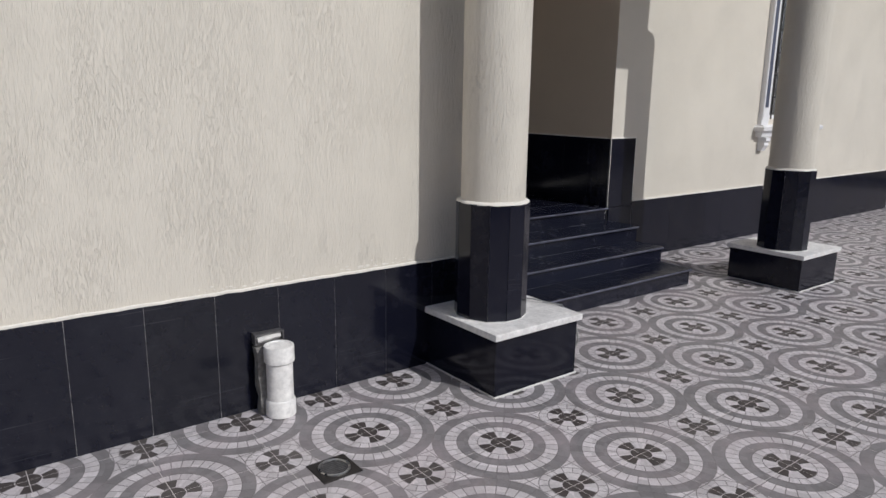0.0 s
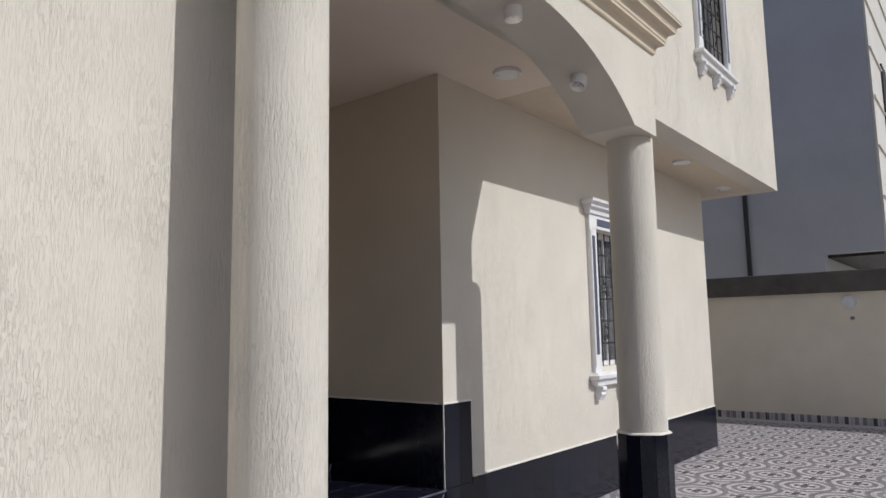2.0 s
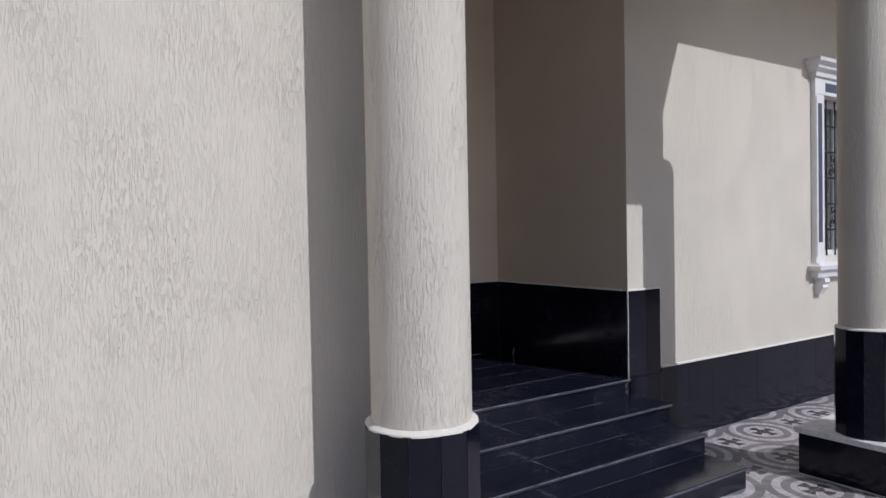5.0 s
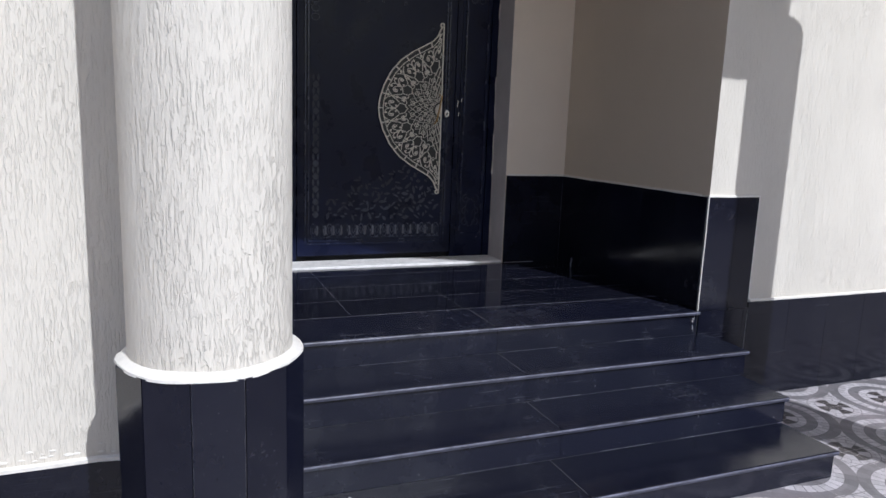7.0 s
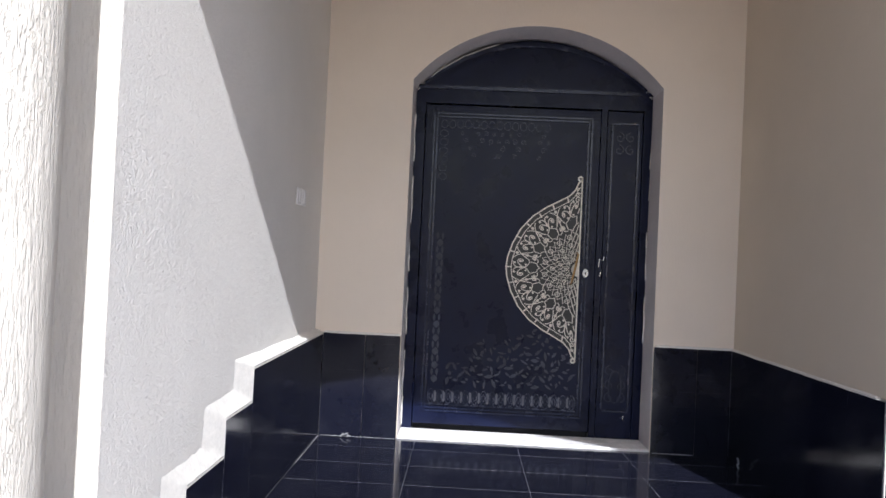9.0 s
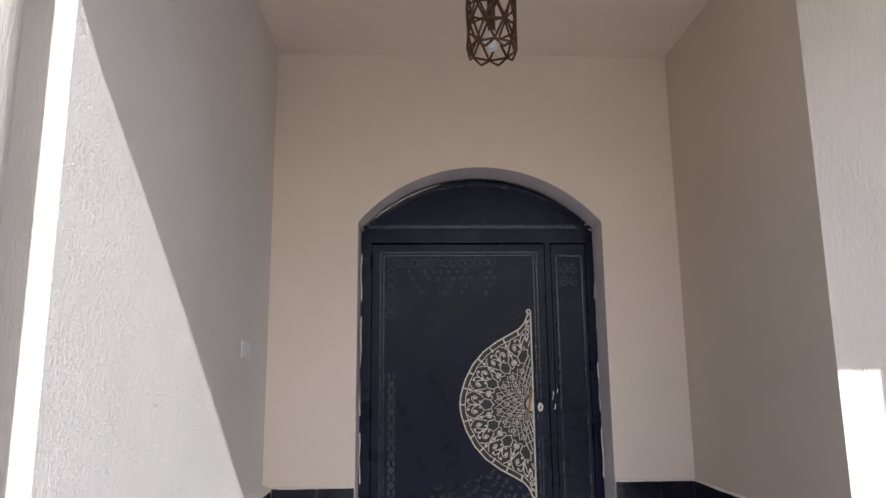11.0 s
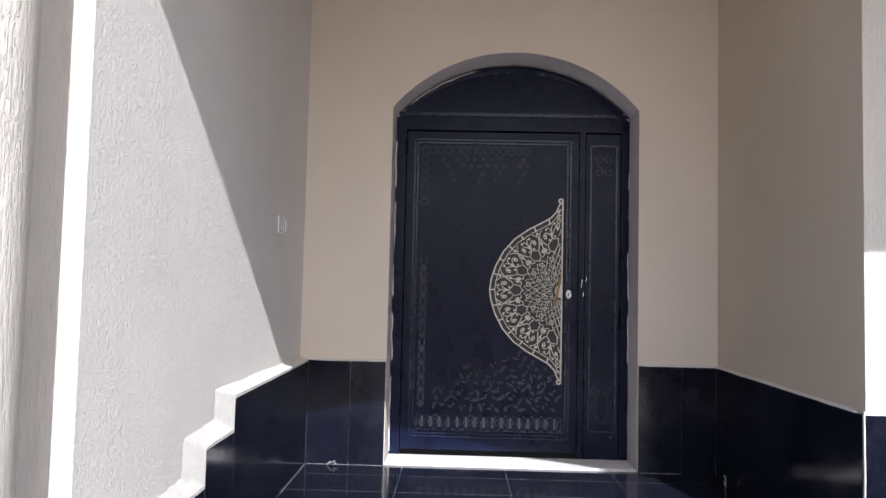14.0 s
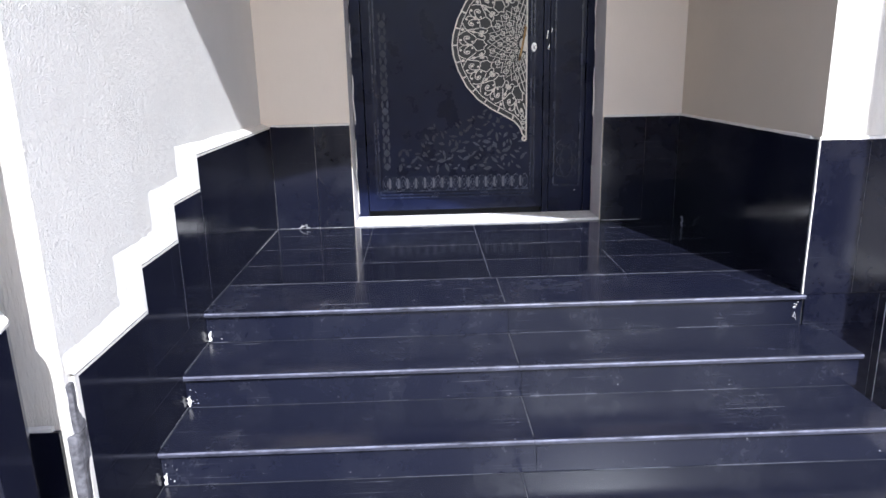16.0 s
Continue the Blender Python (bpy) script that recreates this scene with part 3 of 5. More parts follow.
bm = bmesh.new()
ledge(bm, [(-8.9, FACE - 0.006, 0.605), (-0.05, FACE - 0.006, 0.605)], 0.014, 0.0095)
ledge(bm, [(2.80, PIER - 0.007, 0.572), (END, PIER - 0.007, 0.572)], 0.01, 0.010)
ledge(bm, [(W - 0.008, BACK - 0.01, 1.165), (W - 0.008, PIER - 0.008, 1.165), (2.785, PIER - 0.008, 1.166), (2.790, PIER - 0.006, 0.58)], 0.008, 0.009)
ledge(bm, [(W - 0.012, PIER - 0.012, LEVEL), (W - 0.012, PIER - 0.012, 1.163)], 0.005, 0.0036)
ledge(bm, [(0.01, BACK - 0.008, 1.152), (0.47, BACK - 0.008, 1.154)], 0.008, 0.009)
ledge(bm, [(1.99, BACK - 0.008, 1.165), (W - 0.01, BACK - 0.008, 1.165)], 0.008, 0.009)
structure("trim_plaster_beads", bm, CAPPING, "white plaster bead along the top of the black tiles", True)
bm = bmesh.new()
ledge(bm, [(0.012, BACK - 0.016, LEVEL), (0.46, BACK - 0.016, LEVEL)], 0.002, 0.0014)
ledge(bm, [(1.985, BACK - 0.016, LEVEL + 0.0005), (2.22, BACK - 0.016, LEVEL + 0.0005)], 0.002, 0.0018)
ledge(bm, [(0.0065, 1.95, LEVEL), (0.0065, BACK - 0.02, LEVEL)], 0.002, 0.0012)
structure("trim_floor_joints", bm, THIN, "thin pale mortar joint where floor meets wall tiles", True)
bm = bmesh.new()
chips = random.Random(23)
for k in range(14):
    p = Vector((W - 0.03 + chips.uniform(-0.012, 0.004), 1.055 + chips.uniform(-0.004, 0.006), RISE * 3 + 0.012 + chips.uniform(0, 0.115)))
    bmesh.ops.create_icosphere(bm, subdivisions=1, radius=chips.uniform(0.0015, 0.0045), matrix=Matrix.Translation(p))
structure("trim_mortar_crumbs", bm, CAPPING, "white mortar crumbs at the top step's end")
bm = bmesh.new()
flake = random.Random(31)
for k in range(70):
    x = flake.choice((-1.55, -1.35, -0.75, -0.55)) + flake.gauss(0, 0.10)
    z = 0.617 + abs(flake.gauss(0, 0.012))
    bmesh.ops.create_icosphere(bm, subdivisions=1, radius=flake.uniform(0.003, 0.009), matrix=Matrix.Translation((x, FACE - 0.001, z)) @ Matrix.Diagonal((1.6, 0.35, 0.6, 1)))
structure("trim_plaster_flakes", bm, CAPPING, "crumbling plaster flakes above the black wall tiles")
# stepped white plaster ledge over the stair dado, weathered back to the wall
STAIR_EDGE = [(0.055, 0.728), (0.535, 0.730), (0.538, 0.878), (0.870, 0.880), (0.873, 1.012), (1.176, 1.014), (1.180, 1.150), (BACK - 0.001, 1.150)]


def wall_x(y):
    return WX_FRONT + (WX - WX_FRONT) * (y - FACE) / (BACK + 0.3 - FACE)


def stair_ledge():
    """Front edge flush over the tiles, back edge set up the wall: a rough sloping shoulder."""
    bm = bmesh.new()
    prism(bm, [(0.055, 0.0), (BACK - 0.001, 0.0), *STAIR_EDGE[::-1]], "x", -0.075, 0.0015)
    front, back, n = [], [], 10
    for i, ((y0, z0), (y1, z1)) in enumerate(zip(STAIR_EDGE, STAIR_EDGE[1:])):
        for k in range(n):
            f = k / n
            front.append((y0 + (y1 - y0) * f, z0 + (z1 - z0) * f))
    front.append(STAIR_EDGE[-1])
    rows = []
    for y, z in front:
        up = 0.084 if z < 1.10 else 0.055 - 0.036 * min(1, max(0, (y - 1.18) / 1.2))
        rear = 0.19 * (1 if y < 1.2 else max(0.0, 1 - (y - 1.18) / 0.9))
        row = []
        for j in range(5):
            f = j / 4
            yy = max(0.03, y - rear * f)
            p = Vector((0.0030 + (wall_x(yy) - 0.006 - 0.0030) * f, yy, z + 0.003 + up * f))
            w = 0.0028 if j == 0 else 0.009
            p += Vector((0, noise.noise(p * 26), noise.noise(p * 31 + Vector((5, 2, 1))))) * w + Vector((0, noise.noise(p * 90), noise.noise(p * 80))) * (0.005 if j > 2 else 0.0015)
            row.append(bm.verts.new(p))
        rows.append(row)
    for a, b in zip(rows, rows[1:]):
        for j in range(4):
            bm.faces.new((a[j], b[j], b[j + 1], a[j + 1]))
    structure("trim_stair_edge", bm, CAPPING, "rough white plaster ledge stepping over the stair tiles", True)


stair_ledge()
bm = bmesh.new()
box(bm, -0.022, 0.002, FACE - 0.006, 0.077, 0.0, 0.58, 0.006)
box(bm, -0.016, 0.002, 0.030, 0.078, 0.58, 0.715, 0.005)
bmesh.ops.subdivide_edges(bm, edges=bm.edges[:], cuts=3, use_grid_fill=True)
for v in bm.verts:
    v.co += Vector((noise.noise(v.co * 25), noise.noise(v.co * 31), 0)) * 0.007
structure("trim_raw_corner", bm, RAW, "raw broken mortar at the dado corner")

# ---- portico ----
C1, C2, RAD = (-0.149, -0.284), (3.175, -0.22), 0.172
BEAM_F, BEAM_B = -0.435, -0.03
BEAM_L, BEAM_R = -0.325, 3.18


def column(name, label, c, top, base_top, plinth, engaged):
    """A stuccoed shaft on a faceted tiled foot and a square tiled plinth with a stone slab."""
    col = thing(name, label, "column", "portico columns")
    px0, px1, py0, py1 = plinth
    bm = bmesh.new()
    n = 36
    prof = []
    z = 0.965
    while z < top - 0.01:
        prof.append((RAD, z))
        z += 0.12
    prof.append((RAD, top))
    lathe(bm, c[0], c[1], prof, n)
    part("shaft", bm, STUCCO_COLUMN, col, "", True)
    bm = bmesh.new()
    lathe(bm, c[0], c[1], [(RAD + 0.010, 0.9625), (RAD + 0.022, 0.9645), (RAD + 0.021, 0.9705), (RAD + 0.002, 0.980)], 40)
    for v in bm.verts:
        v.co += Vector((noise.noise(v.co * 14), noise.noise(v.co * 15 + Vector((4, 4, 4))), noise.noise(v.co * 12) * 0.5)) * 0.007
    part("collar", bm, CAPPING, col, "rough white plaster collar", True)
    bm = bmesh.new()
    lathe(bm, c[0], c[1], [((RAD + 0.0145) / math.cos(math.pi / 12), base_top), ((RAD + 0.0145) / math.cos(math.pi / 12), 0.964)], 12)
    part("foot_core", bm, GROUT, col)
    r = RAD + 0.009
    half = r * math.tan(math.pi / 12)
    first = None
    for k in range(12):
        a = 2 * math.pi * k / 12
        m = Matrix.Translation((c[0], c[1], base_top)) @ Matrix.Rotation(a, 4, "Z") @ Matrix.Translation((r, 0, 0))
        if first is None:
            ob = part("tile", boxed(0, 0.010, -half - 0.0012, half + 0.0012, 0, 0.966 - base_top), BLACK, col)
            first = ob.data
        else:
            ob = new("tile", first)
            ob.parent = col
        ob.matrix_basis = m
    s = 0.022
    y_in = FACE - 0.016 if engaged else py1
    part("core", boxed(px0 + 0.012, px1 - 0.012, py0 + 0.012, y_in - 0.012, 0, base_top - 0.036), GROUT, col)
    for b in ((px0, px1, py0, py0 + 0.011), (px0, px1, y_in - 0.011, y_in), (px0, px0 + 0.011, py0 + 0.012, y_in - 0.012), (px1 - 0.011, px1, py0 + 0.012, y_in - 0.012)):
        part("plinth_tile", boxed(*b, 0.004, base_top - 0.036), BLACK, col)
    bm = boxed(px0 - s, px1 + s, py0 - s, y_in + (0 if engaged else s), base_top - 0.036, base_top, 0.004)
    bmesh.ops.subdivide_edges(bm, edges=bm.edges[:], cuts=2, use_grid_fill=True)
    for v in bm.verts:
        v.co.z += noise.noise(v.co * 12) * 0.003
    part("slab", bm, SLAB, col, "white stone slab with rough edges")
    bm = bmesh.new()
    ledge(bm, [(px0 - 0.006, py0 - 0.006, 0.003), (px1 + 0.006, py0 - 0.006, 0.003)], 0.006, 0.006)
    ledge(bm, [(px0 - 0.006, y_in, 0.003), (px0 - 0.006, py0 - 0.006, 0.003)], 0.006, 0.005)
    part("grout_line", bm, GROUT, col)
    bm = bmesh.new()
    lathe(bm, c[0], c[1], [(RAD + 0.030, base_top), (RAD + 0.024, base_top + 0.006), (RAD + 0.019, base_top + 0.007)], 12, False)
    for v in bm.verts:
        v.co.x += noise.noise(v.co * 30) * 0.006
    part("mortar_seam", bm, GROUT, col)
    return col


column("portico_column", "cream stucco column on a black tiled foot, against the wall", C1, 3.80, 0.347, (-0.362, 0.232, -0.58, FACE), True)
column("portico_column", "free-standing cream stucco column on a black tiled plinth", C2, 3.134, 0.305, (2.98, 3.60, -0.495, 0.125), False)

bm = bmesh.new()
arch = arch_line(0.165, 2.79, 3.135, 3.60)
prism(bm, [(C1[0] - 0.02, 3.135), *arch, (BEAM_R, 3.135), (BEAM_R, 4.02), (C1[0] - 0.02, 4.02)], "y", BEAM_F, BEAM_B)
box(bm, -0.185, -0.03, -0.30, FACE - 0.001, 3.135, 4.02)
structure("trim_portico_beam", bm, STUCCO, "cream stucco beam with a wide shallow arch")
structure("ceiling_portico", boxed(-0.03, BEAM_R, BEAM_B, FACE, CEIL + 0.0005, CEIL + 0.2), PLASTER, "beige painted portico ceiling")
structure("ceiling_portico_roof", boxed(BEAM_L, BEAM_R, BEAM_F + 0.01, FACE, 4.0, 4.05), MOULD, "flat top of the portico")


def cornice(bm, x0, x1, yf, yb, profile, left=True, right=True):
    """Sweeps a profile of (out, z) round three sides of a block, mitred at the corners."""
    rows = []
    for p, z in profile:
        xl, xr = x0 - (p if left else 0), x1 + (p if right else 0)
        rows.append([bm.verts.new(q) for q in ((xl, yb, z), (xl, yf - p, z), (xr, yf - p, z), (xr, yb, z))])
    for A, B in zip(rows, rows[1:]):
        for k in range(3):
            bm.faces.new((A[k], A[k + 1], B[k + 1], B[k]))
    for r, flip in ((rows[0], False), (rows[-1], True)):
        bm.faces.new(r if not flip else r[::-1])
    return bm


def cove(p0, z0, p1, z1, n=5):
    return [(p0 + (p1 - p0) * (1 - math.cos(math.pi / 2 * i / n)), z0 + (z1 - z0) * math.sin(math.pi / 2 * i / n)) for i in range(n + 1)]


PROF = [(0.0, 3.765), (0.015, 3.772), *cove(0.02, 3.78, 0.06, 3.845), (0.078, 3.848), (0.080, 3.868), *cove(0.085, 3.872, 0.125, 3.94), (0.142, 3.943), (0.145, 3.962),
        *cove(0.148, 3.965, 0.172, 4.0), (0.182, 4.003), (0.184, 4.07)]
bm = cornice(bmesh.new(), BEAM_L, BEAM_R, BEAM_F, FACE - 0.001, PROF)
structure("trim_portico_cornice", bm, MOULD, "beige moulded cornice in three coves over the arch")
bm = boxed(BEAM_L - 0.187, BEAM_R + 0.187, BEAM_F - 0.187, FACE - 0.001, 4.020, 4.082, 0.006)
structure("trim_portico_top", bm, STUCCO, "rough stucco top edge of the portico cornice")

# roof cornice, and the lower band that stops short of the corner
CAN = [(0.0, 0.0), (0.02, 0.05), (0.08, 0.08), (0.09, 0.13), (0.15, 0.17), (0.16, 0.30)]
for nm, a, b, f, z, r in (("trim_roof_cornice_near", -9.0, SPLIT, FACE, 9.55, False), ("trim_roof_cornice_far", SPLIT, END_UP, FACE2, 9.55, True), ("trim_roof_band", SPLIT, 7.2, FACE2, 9.12, True)):
    k = 0.75 if nm.endswith("band") else 1.3
    bm = cornice(bmesh.new(), a, b, f, f + 0.2, [(p * k, z + q * (0.6 if k < 1 else 1)) for p, q in CAN], False, r)
    structure(nm, bm, MOULD, "beige moulded roof cornice")


# ---- windows ----
def scroll(cx, cz, r, turns, start, hand, n=18):
    """A flat spiral in the wall's plane."""
    return [(cx + r * (1 - 0.85 * i / n) * math.cos(start + hand * turns * 2 * math.pi * i / n), 0.0, cz + r * (1 - 0.85 * i / n) * math.sin(start + hand * turns * 2 * math.pi * i / n)) for i in range(n + 1)]


def window(name, label, x0, x1, z0, z1, face, brackets):
    """A white moulded surround with slate insets, hood, sill, glass and an iron grille in the hole x0..x1, z0..z1."""
    w = thing(name, label, "window", at=((x0 + x1) / 2, face, z0), kind="structure")
    a, b, h = x0 - (x0 + x1) / 2, x1 - (x0 + x1) / 2, z1 - z0
    s = 0.155
    for nm, e0, e1 in (("jamb", a - s, a), ("jamb", b, b + s)):
        j = part(nm, boxed(e0, e1, -0.045, 0.03, -0.06, h + 0.02, 0.006), WHITE, w)
        part("inset", boxed(e0 + 0.045, e1 - 0.045, -0.049, -0.040, 0.13, h - 0.06, 0.002), INSET, j, "slate grey inset strip")
        part("bead", tube(bmesh.new(), [(e0 + 0.012, -0.046, 0), (e0 + 0.012, -0.046, h)], 0.009, 6), WHITE, j)
    head = part("head", boxed(a - s, b + s, -0.045, 0.03, h + 0.02, h + 0.17, 0.006), WHITE, w)
    part("inset", boxed(a + 0.02, b - 0.02, -0.049, -0.040, h + 0.055, h + 0.135, 0.002), INSET, head, "slate grey inset strip")
    hood = [(0.0, 0.0), (0.02, 0.01), (0.025, 0.05), (0.06, 0.075), (0.065, 0.10), (0.10, 0.125), (0.105, 0.155)]
    bm = cornice(bmesh.new(), a - s, b + s, -0.045, 0.03, [(p, h + 0.17 + z) for p, z in hood])
    part("hood", bm, WHITE, w)
    sill = [(0.0, -0.20), (0.02, -0.19), (0.03, -0.14), (0.065, -0.12), (0.07, -0.085), (0.045, -0.07), (0.04, -0.06)]
    bm = cornice(bmesh.new(), a - s, b + s, -0.05, 0.03, sill)
    part("window_sill", bm, WHITE, w)
    if brackets:
        for k in range(3):
            c = a - s + 0.09 + (b - a + 2 * s - 0.18) * k / 2
            prof = [(-0.045, -0.20), (-0.095, -0.20), (-0.10, -0.235), (-0.075, -0.26), (-0.085, -0.285), (-0.06, -0.32), (-0.045, -0.35)]
            bm = prism(bmesh.new(), [*prof, (0.0, -0.35), (0.0, -0.20)], "x", c - 0.045, c + 0.045)
            part("bracket", bm, WHITE, w)
    fr = part("window_frame", wall_grid(bmesh.new(), a, b, 0, h, 0.10, 0.15, [(a + 0.045, -0.022, 0.045, h - 0.045), (0.022, b - 0.045, 0.045, h - 0.045)]), WHITE, w)
    for e0, e1 in ((a + 0.045, -0.022), (0.022, b - 0.045)):
        p = part("pane", boxed(e0, e1, 0.122, 0.128, 0.045, h - 0.045), GLASS, fr)
        p.visible_shadow = False
    bm = bmesh.new()
    n = 60
    prev = None
    for i in range(n + 1):
        x = a + (b - a) * i / n
        y = 0.22 + 0.02 * math.sin(i * 1.35) + 0.01 * math.sin(i * 0.61)
        cur = (bm.verts.new((x, y, 0)), bm.verts.new((x, y, h)))
        if prev:
            bm.faces.new((prev[0], cur[0], cur[1], prev[1]))
        prev = cur
    part("curtain", bm, CURTAIN, w, "pale pleated curtain behind the glass", True)
    part("shutter_box", boxed(a, b, 0.26, 0.28, 0, h), DARK, w)
    g = 0.02
    grille = part("grille", bmesh.new(), IRON, w, "black wrought-iron grille with scrolls")
    cols = 6
    for k in range(1, cols):
        x = a + (b - a) * k / cols
        part("bar", tube(bmesh.new(), [(x, g, 0.0), (x, g, h)], 0.0075, 6), IRON, grille)
    for k in range(1, 6):
        z = h * k / 6
        part("rail", boxed(a, b, g - 0.005, g + 0.005, z - 0.008, z + 0.008), IRON, grille)
    bm = bmesh.new()
    cw = (b - a) / cols
    for i, k in ((1, 1), (3, 2), (3, 3), (1, 3), (4, 1), (4, 4), (2, 4), (5, 3), (0, 2)):
        cx, cz = a + cw * (i + 0.5), h * (k + 0.5) / 6
        for sx, sz in ((1, 1), (-1, -1)):
            q = [(x, g - 0.012, z) for x, _, z in scroll(cx + sx * cw * 0.12, cz + sz * h * 0.038, cw * 0.34, 1.4, math.pi / 2 if sz < 0 else -math.pi / 2, sx)]
            tube(bm, q, 0.0055, 5)
    part("scrolls", bm, IRON, grille)
    return w


window("window_1", "white moulded window with iron grille in the set-back wall", 5.09, 6.03, 1.32, 2.78, PIER, True)
window("window_2", "white moulded upper window with iron grille and pale curtain", 1.51, 2.39, 4.98, 6.28, FACE, False)
window("window_3", "white moulded upper window with iron grille and bracketed sill", 6.35, 7.31, 5.02, 6.41, FACE2, True)


# ---- entrance door ----
def ribbon(bm, pts, y, w, t):
    """A flat strip of width w and depth t along points (x, z) in the plane of the door."""
    pts = [Vector((p[0], p[1])) for p in pts]
    rows = []
    for i, p in enumerate(pts):
        d = pts[min(i + 1, len(pts) - 1)] - pts[max(i - 1, 0)]
        if d.length < 1e-6:
            d = Vector((1, 0))
        d.normalize()
        nrm = Vector((-d.y, d.x)) * w / 2
        rows.append([bm.verts.new(q) for q in ((p.x + nrm.x, y, p.y + nrm.y), (p.x + nrm.x, y - t, p.y + nrm.y), (p.x - nrm.x, y - t, p.y - nrm.y), (p.x - nrm.x, y, p.y - nrm.y))])
    for A, B in zip(rows, rows[1:]):
        for k in range(4):
            m = (k + 1) % 4
            bm.faces.new((A[k], A[m], B[m], B[k]))
    bm.faces.new(rows[0][::-1])
    bm.faces.new(rows[-1])
    return bm


def ring(cx, cz, rx, rz, n=14):
    return [(cx + rx * math.cos(2 * math.pi * i / n), cz + rz * math.sin(2 * math.pi * i / n)) for i in range(n + 1)]


def curl(cx, cz, r, start, hand, turns=1.15, n=14):
    return [(cx + r * (1 - 0.8 * i / n) * math.cos(start + hand * turns * 2 * math.pi * i / n), cz + r * (1 - 0.8 * i / n) * math.sin(start + hand * turns * 2 * math.pi * i / n)) for i in range(n + 1)]


OX, OZ = 1.548, 1.595      # centre of the half-round ornament


def ornament_edge(n=60):
    """Ogee outline of the half-round ornament, from its upper tip to its lower tip."""
    up = [(0.0, 0.565), (0.022, 0.545), (0.040, 0.50), (0.075, 0.462), (0.14, 0.425), (0.215, 0.385), (0.30, 0.325), (0.37, 0.245), (0.42, 0.15), (0.448, 0.06), (0.455, 0.0)]
    return [(OX - a, OZ + b) for a, b in up] + [(OX - a, OZ - b) for a, b in up[-2::-1]]


def reach(ang):
    """How far the ornament reaches from its centre at an angle (0 = sideways)."""
    q = abs(math.degrees(ang))
    tab = [(0, 0.452), (8, 0.451), (20, 0.442), (33, 0.435), (47, 0.43), (60, 0.432), (71, 0.44), (80, 0.46), (85, 0.49), (90, 0.55)]
    for (a0, r0), (a1, r1) in zip(tab, tab[1:]):
        if q <= a1:
            return r0 + (r1 - r0) * (q - a0) / (a1 - a0)
    return 0.55


def polar(ang, r):
    return (OX - r * math.cos(ang), OZ + r * math.sin(ang))


